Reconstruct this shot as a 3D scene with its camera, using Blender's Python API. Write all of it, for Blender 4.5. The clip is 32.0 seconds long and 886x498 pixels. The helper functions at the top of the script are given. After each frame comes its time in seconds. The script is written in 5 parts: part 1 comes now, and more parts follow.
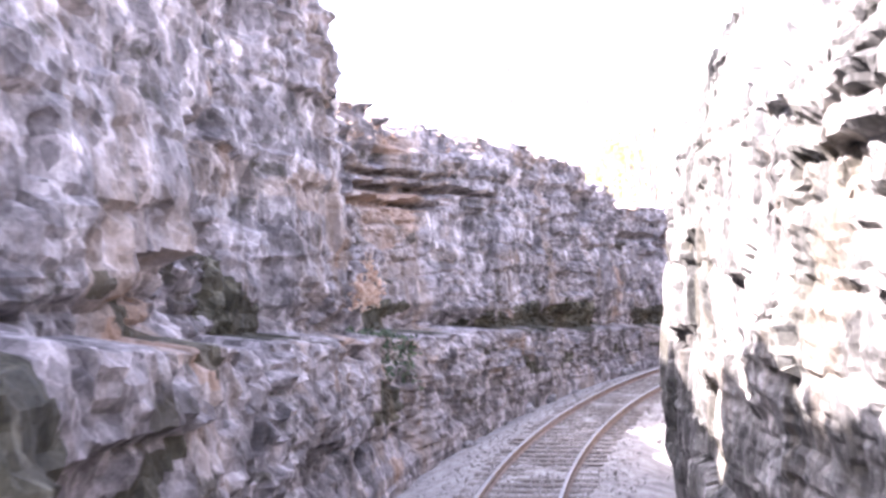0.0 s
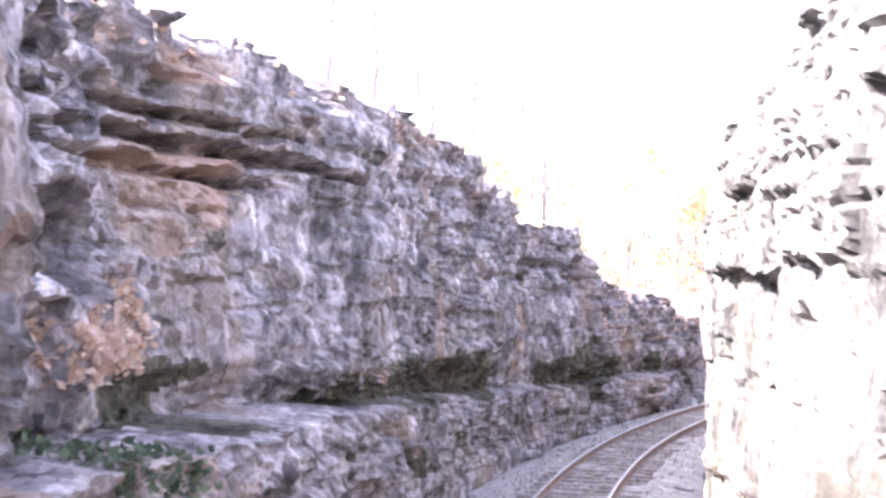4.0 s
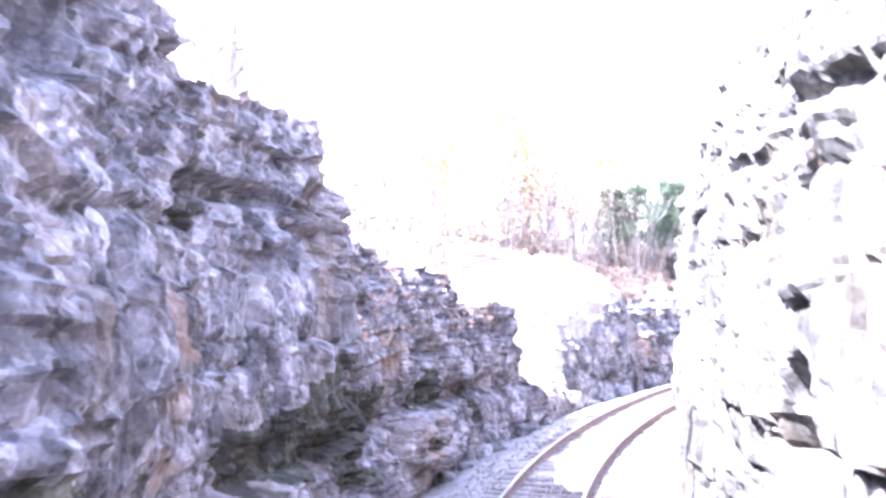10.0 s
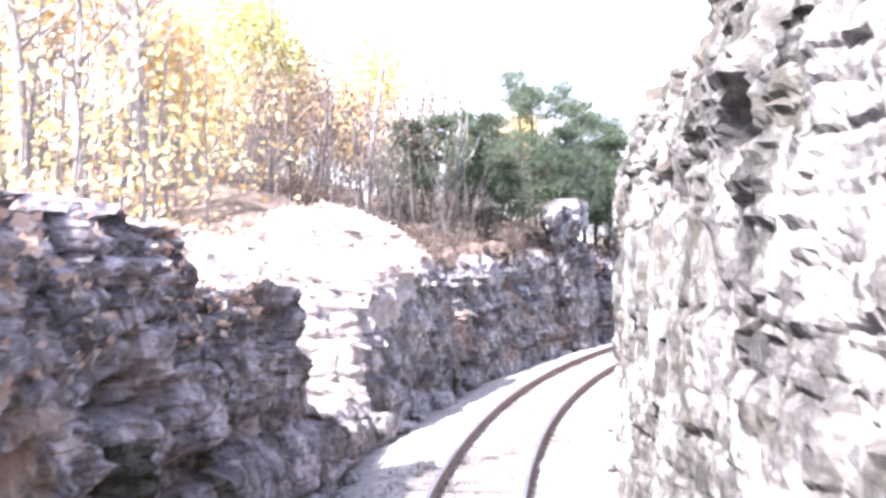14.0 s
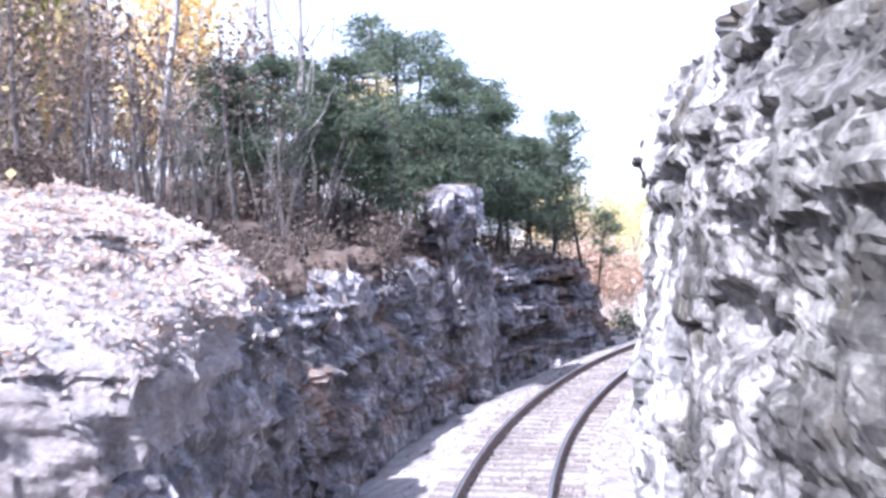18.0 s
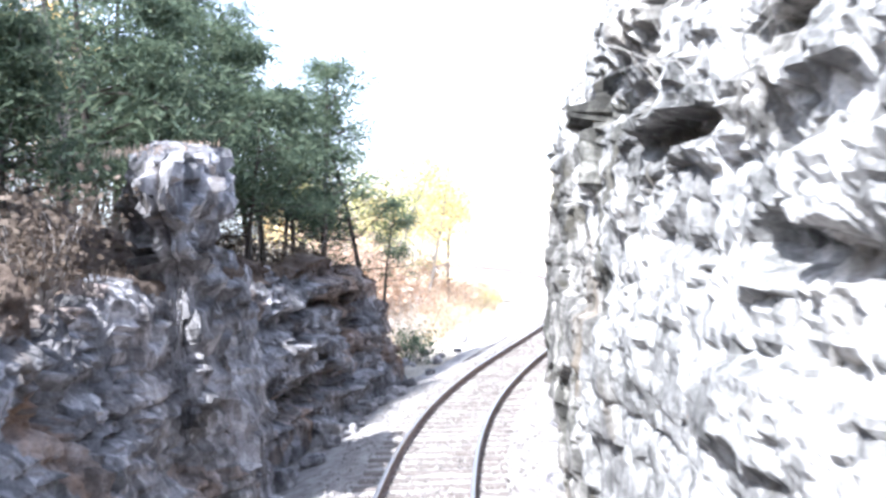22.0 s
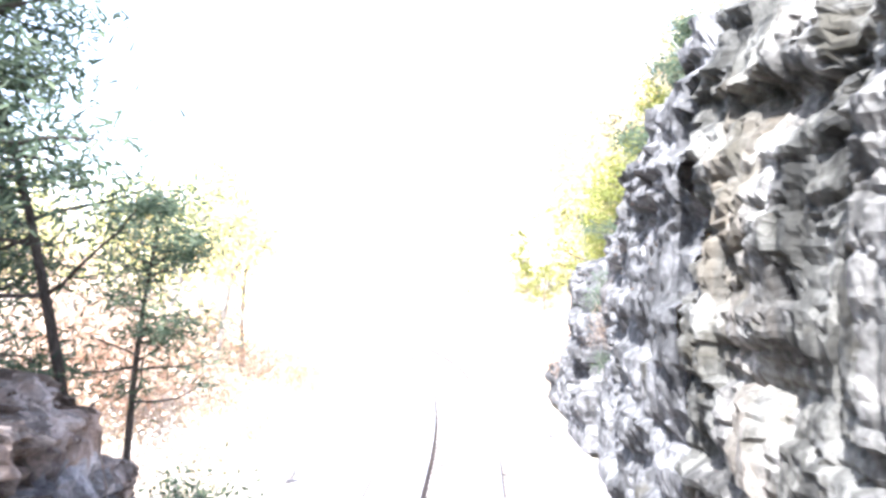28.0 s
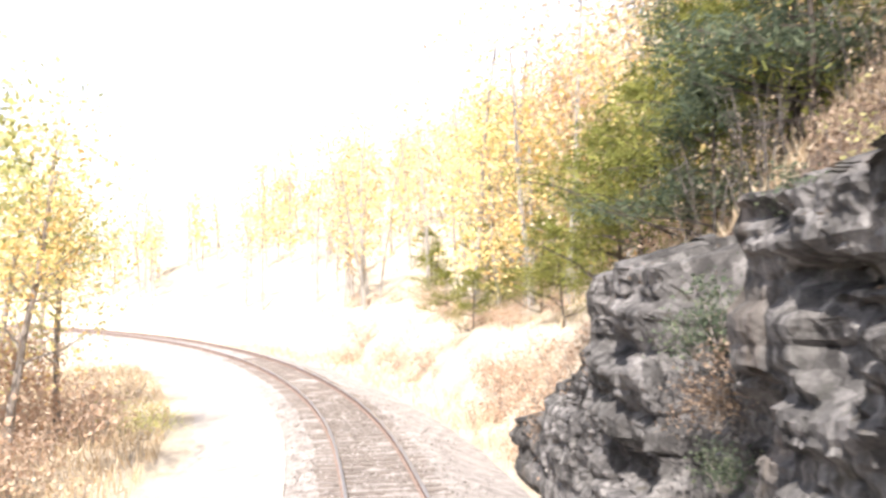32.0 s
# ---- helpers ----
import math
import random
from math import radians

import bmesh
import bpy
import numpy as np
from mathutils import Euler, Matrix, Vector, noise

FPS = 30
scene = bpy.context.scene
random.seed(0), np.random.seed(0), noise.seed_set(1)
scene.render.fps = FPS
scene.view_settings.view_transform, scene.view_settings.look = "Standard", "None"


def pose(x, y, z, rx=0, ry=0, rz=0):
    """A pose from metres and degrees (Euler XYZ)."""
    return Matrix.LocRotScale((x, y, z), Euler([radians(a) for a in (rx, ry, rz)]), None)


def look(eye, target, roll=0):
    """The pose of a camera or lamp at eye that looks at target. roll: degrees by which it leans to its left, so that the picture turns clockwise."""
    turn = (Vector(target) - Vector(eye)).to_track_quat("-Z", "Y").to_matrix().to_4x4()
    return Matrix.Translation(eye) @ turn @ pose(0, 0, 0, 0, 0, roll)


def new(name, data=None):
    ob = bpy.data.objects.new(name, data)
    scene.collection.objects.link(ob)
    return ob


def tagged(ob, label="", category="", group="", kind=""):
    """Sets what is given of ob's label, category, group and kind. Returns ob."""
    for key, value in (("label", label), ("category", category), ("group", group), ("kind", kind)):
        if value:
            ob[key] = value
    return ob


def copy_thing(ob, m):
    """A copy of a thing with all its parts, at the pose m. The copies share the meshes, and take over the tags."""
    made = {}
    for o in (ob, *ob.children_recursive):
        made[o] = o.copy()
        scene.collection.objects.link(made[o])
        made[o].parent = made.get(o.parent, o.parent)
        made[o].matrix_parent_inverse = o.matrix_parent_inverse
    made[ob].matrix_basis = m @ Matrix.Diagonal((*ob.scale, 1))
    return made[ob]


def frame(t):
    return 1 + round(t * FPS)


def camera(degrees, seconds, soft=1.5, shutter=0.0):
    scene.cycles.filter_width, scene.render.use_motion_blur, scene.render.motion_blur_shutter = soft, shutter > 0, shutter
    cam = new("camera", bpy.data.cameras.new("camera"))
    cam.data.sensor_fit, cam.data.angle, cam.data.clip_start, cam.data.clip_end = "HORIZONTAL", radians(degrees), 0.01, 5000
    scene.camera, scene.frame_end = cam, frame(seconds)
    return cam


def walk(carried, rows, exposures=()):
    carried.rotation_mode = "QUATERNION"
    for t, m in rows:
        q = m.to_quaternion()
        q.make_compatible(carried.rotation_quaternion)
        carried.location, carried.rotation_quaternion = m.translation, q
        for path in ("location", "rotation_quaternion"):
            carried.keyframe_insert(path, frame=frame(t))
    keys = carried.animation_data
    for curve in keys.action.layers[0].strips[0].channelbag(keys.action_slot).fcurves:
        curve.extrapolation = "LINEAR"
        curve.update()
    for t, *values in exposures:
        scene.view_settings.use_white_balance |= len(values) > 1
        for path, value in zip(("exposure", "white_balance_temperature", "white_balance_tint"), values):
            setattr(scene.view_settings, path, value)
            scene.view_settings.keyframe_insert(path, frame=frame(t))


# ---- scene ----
cam = camera(44.0, 32.0, 3.0, 0.5)
# the camera, carried along the curve in a cab
PATH = [
    (0, -0.000, 0.000, 4.116, 0.96, 1.82, -4.25), (0.5, -0.000, 1.744, 4.115, 0.44, 1.68, -5.84), (1, 0.030, 3.488, 4.114, 0.43, 1.15, -6.87),
    (1.5, 0.091, 5.230, 4.114, 1.13, -0.20, -6.50), (2, 0.187, 6.972, 4.115, 1.45, -0.04, -8.99), (2.5, 0.318, 8.712, 4.118, 1.45, 0.54, -10.50),
    (3, 0.488, 10.448, 4.123, 2.15, 0.83, -11.12), (3.5, 0.699, 12.181, 4.128, 2.07, -0.16, -12.18), (4, 0.950, 13.908, 4.132, 2.49, -0.21, -13.17),
    (4.5, 1.245, 15.629, 4.136, 2.78, -0.11, -14.27), (5, 1.583, 17.343, 4.138, 2.65, -0.06, -15.64), (5.5, 1.965, 19.048, 4.140, 1.98, 0.03, -17.45),
    (6, 2.391, 20.743, 4.140, 0.89, 0.40, -19.88), (6.5, 2.862, 22.428, 4.139, 2.28, 0.66, -22.52), (7, 3.375, 24.101, 4.136, 1.00, 0.34, -23.93),
    (7.5, 3.931, 25.762, 4.131, 3.27, 0.82, -25.70), (8, 4.526, 27.411, 4.124, 2.46, 1.02, -27.16), (8.5, 5.160, 29.046, 4.113, 2.07, 1.18, -27.99),
    (9, 5.830, 30.666, 4.100, 1.99, 0.59, -27.77), (9.5, 6.535, 32.272, 4.088, 1.91, -0.01, -29.42), (10, 7.272, 33.862, 4.079, 1.43, -0.23, -29.99),
    (10.5, 8.041, 35.434, 4.071, 2.15, 0.34, -31.88), (11, 8.844, 36.987, 4.066, 1.95, 0.03, -31.48), (11.5, 9.681, 38.521, 4.063, -0.03, -0.01, -33.27),
    (12, 10.556, 40.032, 4.062, -0.85, -1.21, -34.44), (12.5, 11.468, 41.520, 4.064, -1.41, -1.05, -36.46), (13, 12.419, 42.984, 4.068, -2.26, -0.41, -40.15),
    (13.5, 13.408, 44.422, 4.075, -2.81, -0.95, -42.05), (14, 14.434, 45.836, 4.083, -0.68, -0.44, -43.31), (14.5, 15.494, 47.225, 4.093, 0.56, -0.02, -44.24),
    (15, 16.586, 48.591, 4.103, -0.13, 0.40, -45.14), (15.5, 17.708, 49.933, 4.114, -2.09, 0.93, -46.30), (16, 18.860, 51.251, 4.126, -2.47, 0.61, -48.03),
    (16.5, 20.040, 52.544, 4.136, -2.74, 0.41, -49.02), (17, 21.249, 53.809, 4.143, -1.28, 0.70, -50.08), (17.5, 22.486, 55.043, 4.145, -1.66, 1.86, -51.43),
    (18, 23.752, 56.243, 4.143, -0.67, 0.55, -52.50), (18.5, 25.045, 57.409, 4.138, -0.46, 1.03, -53.80), (19, 26.364, 58.542, 4.129, -1.11, 1.58, -56.51),
    (19.5, 27.705, 59.646, 4.115, -1.64, 1.51, -59.70), (20, 29.069, 60.723, 4.096, -2.55, 1.51, -61.30), (20.5, 30.453, 61.775, 4.075, -2.66, 1.30, -62.21),
    (21, 31.859, 62.801, 4.056, -1.32, 0.53, -62.85), (21.5, 33.286, 63.799, 4.042, -0.64, 1.51, -65.72), (22, 34.735, 64.767, 4.036, -0.88, 2.03, -67.04),
    (22.5, 36.205, 65.701, 4.039, 0.53, 1.29, -65.72), (23, 37.697, 66.596, 4.050, 0.90, 0.54, -66.42), (23.5, 39.210, 67.451, 4.064, 0.09, 1.55, -68.54),
    (24, 40.742, 68.264, 4.078, -0.85, 1.71, -70.03), (24.5, 42.292, 69.038, 4.090, 0.92, 1.37, -71.31), (25, 43.857, 69.775, 4.100, 0.85, 1.82, -74.05),
    (25.5, 45.437, 70.482, 4.110, 1.20, 2.14, -76.51), (26, 47.029, 71.162, 4.120, 1.82, 0.80, -78.15), (26.5, 48.633, 71.816, 4.128, 1.75, 0.24, -79.09),
    (27, 50.249, 72.443, 4.134, 0.86, 0.72, -79.43), (27.5, 51.877, 73.040, 4.136, -0.12, 1.79, -79.28), (28, 53.517, 73.606, 4.133, 1.02, 1.01, -78.75),
    (28.5, 55.170, 74.138, 4.125, 1.02, 0.56, -79.40), (29, 56.833, 74.635, 4.113, 0.77, 0.59, -80.75), (29.5, 58.507, 75.095, 4.099, 0.23, 1.30, -82.74),
    (30, 60.191, 75.518, 4.087, -0.30, 3.30, -86.22), (30.5, 61.883, 75.901, 4.080, 2.06, 0.67, -84.39), (31, 63.581, 76.251, 4.080, 1.75, 0.70, -85.15),
    (31.5, 65.283, 76.574, 4.087, 1.67, 1.58, -85.66), (32, 66.988, 76.878, 4.096, 1.26, 1.51, -84.70),
]
EXPOSURES = [  # seconds, stops, kelvin, tint
    (0, 3.65, 6050, 29), (3.5, 3.60, 6000, 28), (6, 3.30, 5800, 29), (8, 3.35, 5500, 29), (9, 3.85, 5300, 31), (11, 3.95, 5300, 30), (12, 3.80, 5400, 29), (13, 3.30, 5600, 26), (15.5, 2.20, 6000, 24),
    (17, 2.00, 5750, 24), (19, 1.80, 5000, 27), (21, 1.85, 5400, 16), (23, 2.45, 5500, 12), (25, 2.55, 5450, 12), (28, 2.73, 5600, 14), (29, 2.6, 5700, 14), (30, 2.2, 5900, 15), (31, 1.42, 6400, 16), (32, 1.45, 6600, 16)]
walk(cam, [(t, pose(x, y, z, pitch, 0, yaw) @ pose(0, 0, 0, 90, roll, 0)) for t, x, y, z, pitch, roll, yaw in PATH], EXPOSURES)

START = (0.591, 0.053)
HEADINGS = [0.13, -0.11, 0.07, 0.41, -4.08, -10.89, -17.76, -23.66, -29.42, -36.28, -42.24, -48.57, -53.92, -60.14, -66.34, -70.88, -76.93, -80.97, -80.42, -78.22, -77.07, -73.38, -70.07, -67.25, -64.15, -61.20, -58.34]  # degrees, every 8 m from -24 m


# ---- world, sun and exposure ----
SUN_FROM = Vector((-0.988, 0.127, 1.12)).normalized()
world = bpy.data.worlds.new("world")
scene.world = world
world.use_nodes = True
wn = world.node_tree
sky = wn.nodes.new("ShaderNodeTexSky")
sky.sky_type = "NISHITA"
sky.sun_disc = False
sky.sun_elevation = math.asin(SUN_FROM.z)
sky.sun_rotation = math.atan2(SUN_FROM.x, SUN_FROM.y)
sky.air_density, sky.dust_density, sky.ozone_density = 1.0, 1.5, 1.0
grey = wn.nodes.new("ShaderNodeRGBToBW")
haze = wn.nodes.new("ShaderNodeMix")
haze.data_type = "RGBA"
haze.inputs[0].default_value = 0.6
wn.links.new(sky.outputs[0], grey.inputs[0])
wn.links.new(sky.outputs[0], haze.inputs[6])
wn.links.new(grey.outputs[0], haze.inputs[7])
wn.links.new(haze.outputs[2], wn.nodes["Background"].inputs[0])
wn.nodes["Background"].inputs[1].default_value = 0.15
sun = new("sun", bpy.data.lights.new("sun", "SUN"))
sun.data.energy, sun.data.angle, sun.data.color = 3.8, radians(0.6), (1.0, 0.95, 0.86)
sun.matrix_world = look(SUN_FROM * 300, (0, 0, 0))


# ---- the line of the track: s metres along it, d metres to its right, z above the rails ----
_S = np.arange(-24, 260.01, 0.25)
_k = np.arange(len(HEADINGS)) * 8.0 - 24
_h = np.radians(np.where(_S > _k[-1], HEADINGS[-1] + (_S - _k[-1]) * 0.36, np.interp(_S, _k, HEADINGS)))
_dx, _dy = -np.sin(_h) * 0.25, np.cos(_h) * 0.25
_X = np.concatenate([[0], np.cumsum((_dx[1:] + _dx[:-1]) / 2)])
_Y = np.concatenate([[0], np.cumsum((_dy[1:] + _dy[:-1]) / 2)])
_X += START[0] - np.interp(0, _S, _X)
_Y += START[1] - np.interp(0, _S, _Y)


def lay(s, d, z):
    """World places of points given along and beside the track (arrays)."""
    s, d, z = np.broadcast_arrays(np.asarray(s, float), np.asarray(d, float), np.asarray(z, float))
    h = np.interp(s, _S, _h)
    return np.stack([np.interp(s, _S, _X) + d * np.cos(h), np.interp(s, _S, _Y) + d * np.sin(h), z], -1)


def heading(s):
    return math.degrees(np.interp(s, _S, _h))


def spot(s, d, z, turn=0.0, size=1.0, lean=(0, 0)):
    x, y, zz = lay(s, d, z)
    return pose(x, y, zz, lean[0], lean[1], heading(s) + turn) @ Matrix.Scale(size, 4)


# ---- noise on arrays ----
def hashed(*ints, seed=0):
    v = np.full(np.broadcast(*ints).shape, 374761393 + seed * 668265263, np.uint64)
    for i, a in enumerate(ints):
        v = (v ^ (a.astype(np.int64).astype(np.uint64) * np.uint64(2654435761 + 40503 * (i + 1)))) * np.uint64(2246822519)
        v ^= v >> np.uint64(15)
    v = (v ^ (v >> np.uint64(13))) * np.uint64(3266489917)
    return ((v >> np.uint64(8)) & np.uint64(0xFFFFF)).astype(float) / 0xFFFFF


def smooth_noise(x, y, z=0.0, seed=0):
    x, y, z = np.broadcast_arrays(np.asarray(x, float), np.asarray(y, float), np.asarray(z, float))
    i, j, k = np.floor(x), np.floor(y), np.floor(z)
    u, v, w = x - i, y - j, z - k
    u, v, w = u * u * (3 - 2 * u), v * v * (3 - 2 * v), w * w * (3 - 2 * w)
    out = 0
    for a in (0, 1):
        for b in (0, 1):
            for c in (0, 1):
                out = out + hashed(i + a, j + b, k + c, seed=seed) * (u if a else 1 - u) * (v if b else 1 - v) * (w if c else 1 - w)
    return out * 2 - 1


def fractal(x, y, z=0.0, seed=0, octaves=4):
    out, amp = 0, 1.0
    for o in range(octaves):
        f = 2.03 ** o
        out = out + amp * smooth_noise(x * f, y * f, z * f if np.ndim(z) or z else 0.0, seed + o)
        amp *= 0.5
    return out


def blocks(s, z, wide, high, seed, warp=0.35):
    """Offsets of fractured rock: uneven beds, each broken by joints of its own; -1 to 1."""
    zz = z + 0.5 * warp * high * smooth_noise(s / (wide * 2.5), z / (high * 3), seed=seed + 50) + 0.1 * high * smooth_noise(s / wide * 1.7, z / high, seed=seed + 51)
    bed = np.floor(zz / high + 0.35 * smooth_noise(zz / (high * 2.2), 0 * zz, seed=seed + 52))
    shift = hashed(bed, bed * 0, seed=seed + 1) * 7
    ss = s + 0.12 * wide * smooth_noise(s / wide, z / high * 0.8, seed=seed + 53)
    joint = np.floor(ss / (wide * (0.6 + 0.9 * hashed(bed, bed * 0 + 3, seed=seed + 2))) + shift)
    return hashed(bed, joint, seed=seed + 3) * 2 - 1


def cracks(s, z, wide, high, seed):
    """Narrow open joints between uneven beds, and a few upright ones; 0 to 1."""
    zz = z / high + 0.5 * smooth_noise(s / (wide * 2.5), z / (high * 3), seed=seed) + 0.12 * smooth_noise(s / wide * 3, z / high, seed=seed + 1)
    bed = np.floor(zz)
    gap = np.clip(1 - (zz - bed) / 0.16, 0, 1) * np.clip(3 * smooth_noise(s / wide, bed * 3.7, seed=seed + 2), 0, 1)
    x = s / wide + 3 * hashed(bed, bed * 0, seed=seed + 3) + 0.2 * smooth_noise(s / wide * 2, z / high * 2, seed=seed + 4)
    upright = np.clip(1 - (x - np.floor(x)) / (0.10 / wide), 0, 1) * (hashed(bed, np.floor(x), seed=seed + 5) > 0.45)
    return np.maximum(gap, upright)


# ---- materials ----
def node(nt, kind, **values):
    n = nt.nodes.new(kind)
    for key, value in values.items():
        n.inputs[key.replace("_", " ")].default_value = value
    return n


def ramp(nt, source, stops):
    r = nt.nodes.new("ShaderNodeValToRGB")
    el = r.color_ramp.elements
    while len(el) < len(stops):
        el.new(0.5)
    for e, (p, c) in zip(el, stops):
        e.position, e.color = p, (*c, 1)
    nt.links.new(source, r.inputs[0])
    return r.outputs[0]


def mixed(nt, a, b, factor, blend="MIX"):
    m = nt.nodes.new("ShaderNodeMix")
    m.data_type, m.blend_type = "RGBA", blend
    for sock, value in ((m.inputs[0], factor), (m.inputs[6], a), (m.inputs[7], b)):
        if isinstance(value, bpy.types.NodeSocket):
            nt.links.new(value, sock)
        elif isinstance(value, tuple):
            sock.default_value = (*value, 1)
        else:
            sock.default_value = value
    return m.outputs[2]


def material(name, rough=0.9, metal=0.0):
    m = bpy.data.materials.new(name)
    m.use_nodes = True
    nt = m.node_tree
    b = nt.nodes["Principled BSDF"]
    b.inputs["Roughness"].default_value, b.inputs["Metallic"].default_value = rough, metal
    b.inputs["Specular IOR Level"].default_value = 0.25
    return m, nt, b


def place(nt, local=False, stretch=(1, 1, 1)):
    mp = nt.nodes.new("ShaderNodeMapping")
    mp.inputs["Scale"].default_value = stretch
    if local:
        nt.links.new(nt.nodes.new("ShaderNodeTexCoord").outputs["Object"], mp.inputs[0])
    else:
        nt.links.new(nt.nodes.new("ShaderNodeNewGeometry").outputs["Position"], mp.inputs[0])
    return mp.outputs[0]


def noisy(nt, at, scale, detail=6.0, rough=0.6, distort=0.0):
    n = node(nt, "ShaderNodeTexNoise", Scale=scale, Detail=detail, Roughness=rough, Distortion=distort)
    nt.links.new(at, n.inputs["Vector"])
    return n.outputs[0]


def bumped(nt, b, height, strength=0.4, distance=0.03):
    n = node(nt, "ShaderNodeBump", Strength=strength, Distance=distance)
    nt.links.new(height, n.inputs["Height"])
    nt.links.new(n.outputs[0], b.inputs["Normal"])


def rock_material(name, dark, mid, light, rust, rust_share=0.5, local=False, streaks=0.56, moss=0.9):
    m, nt, b = material(name, 0.92)
    at = place(nt, local)
    streaked = place(nt, local, (1.0, 1.0, 0.28))
    body = ramp(nt, noisy(nt, at, 1.3, 9, 0.72), [(0.33, dark), (0.5, mid), (0.67, light)])
    patches = ramp(nt, noisy(nt, place(nt, local, (1.0, 1.0, 1.7)), 0.42, 5, 0.62, 0.4), [(0.36, (0.62, 0.62, 0.61)), (0.52, (1.0, 1.0, 1.0)), (0.66, (1.18, 1.17, 1.16))])
    body = mixed(nt, body, patches, 1.0, "MULTIPLY")
    grain = ramp(nt, noisy(nt, at, 9.0, 8, 0.75), [(0.30, (0.62, 0.62, 0.62)), (0.52, (0.98, 0.98, 0.98)), (0.72, (1.22, 1.21, 1.19))])
    colour = mixed(nt, body, grain, 0.85, "MULTIPLY")
    warped = mixed(nt, place(nt, local, (1.0, 1.0, 0.6)), noisy(nt, at, 2.5, 5, 0.7), 0.10)
    steps = []
    for size, low, high, share in ((3.0, 0.58, 1.34, 0.9), (7.5, 0.55, 1.42, 0.9)):
        cell = node(nt, "ShaderNodeTexVoronoi", Scale=size)
        nt.links.new(warped, cell.inputs["Vector"])
        tone = ramp(nt, cell.outputs["Color"], [(0.15, (low, low, low)), (0.85, (high, high, high))])
        colour = mixed(nt, colour, tone, share, "MULTIPLY")
        steps.append(tone)
    stain = ramp(nt, noisy(nt, streaked, 0.55, 6, 0.6, 0.6), [(rust_share, (0, 0, 0)), (rust_share + 0.14, (1, 1, 1))])
    colour = mixed(nt, colour, rust, mixed(nt, (0, 0, 0), stain, 0.7))
    streak = ramp(nt, noisy(nt, place(nt, local, (2.2, 2.2, 0.16)), 1.0, 5, 0.6), [(streaks, (0, 0, 0)), (streaks + 0.1, (1, 1, 1))])
    colour = mixed(nt, colour, (0.055, 0.055, 0.05), mixed(nt, (0, 0, 0), streak, 0.7))
    olive_mask = ramp(nt, noisy(nt, place(nt, local, (1.0, 1.0, 1.5)), 0.75, 5, 0.65, 0.3), [(moss, (0, 0, 0)), (moss + 0.07, (1, 1, 1))])
    colour = mixed(nt, colour, (0.062, 0.056, 0.042), mixed(nt, (0, 0, 0), olive_mask, 0.85))
    speck = ramp(nt, noisy(nt, at, 24.0, 5, 0.65), [(0.34, (0.72, 0.72, 0.72)), (0.5, (0.98, 0.98, 0.98)), (0.66, (1.18, 1.17, 1.16))])
    colour = mixed(nt, colour, speck, 0.8, "MULTIPLY")
    lichen = ramp(nt, noisy(nt, at, 3.2, 7, 0.7), [(0.62, (0, 0, 0)), (0.70, (1, 1, 1))])
    colour = mixed(nt, colour, (0.50, 0.49, 0.46), mixed(nt, (0, 0, 0), lichen, 0.3))
    nt.links.new(colour, b.inputs["Base Color"])
    bedding = noisy(nt, place(nt, local, (1.0, 1.0, 4.0)), 2.2, 8, 0.7, 0.3)
    chips = node(nt, "ShaderNodeTexVoronoi", Scale=7.0, Randomness=1.0)
    nt.links.new(mixed(nt, at, noisy(nt, at, 3.0, 4, 0.6), 0.12), chips.inputs["Vector"])
    high = mixed(nt, mixed(nt, noisy(nt, at, 12.0, 10, 0.72), bedding, 0.5), chips.outputs[0], 0.3)
    high = mixed(nt, mixed(nt, high, steps[0], 0.3), steps[1], 0.3)
    bumped(nt, b, high, 1.0, 0.06)
    return m


def mottled(name, stops, scale=2.0, fine=25.0, rough=0.9, bump=0.4, local=False, metal=0.0, depth=0.03, stretch=(1, 1, 1)):
    m, nt, b = material(name, rough, metal)
    at = place(nt, local, stretch)
    colour = ramp(nt, noisy(nt, at, scale, 7, 0.65), stops)
    grain = ramp(nt, noisy(nt, at, fine, 6, 0.7), [(0.3, (0.55, 0.55, 0.55)), (0.7, (1.25, 1.25, 1.25))])
    nt.links.new(mixed(nt, colour, grain, 0.8, "MULTIPLY"), b.inputs["Base Color"])
    bumped(nt, b, noisy(nt, at, fine * 1.4, 6, 0.7), bump, depth)
    return m


def leafy(name, stops, rough=0.7):
    m, nt, b = material(name, rough)
    g = nt.nodes.new("ShaderNodeNewGeometry")
    island = ramp(nt, g.outputs["Random Per Island"], stops)
    at = place(nt)
    patch = ramp(nt, noisy(nt, at, 0.8, 4, 0.6), [(0.3, (0.7, 0.7, 0.7)), (0.7, (1.25, 1.25, 1.2))])
    nt.links.new(mixed(nt, island, patch, 0.7, "MULTIPLY"), b.inputs["Base Color"])
    t = nt.nodes.new("ShaderNodeBsdfTranslucent")
    nt.links.new(island, t.inputs[0])
    mx = nt.nodes.new("ShaderNodeMixShader")
    mx.inputs[0].default_value = 0.42
    out = nt.nodes["Material Output"]
    nt.links.new(b.outputs[0], mx.inputs[1])
    nt.links.new(t.outputs[0], mx.inputs[2])
    nt.links.new(mx.outputs[0], out.inputs[0])
    return m


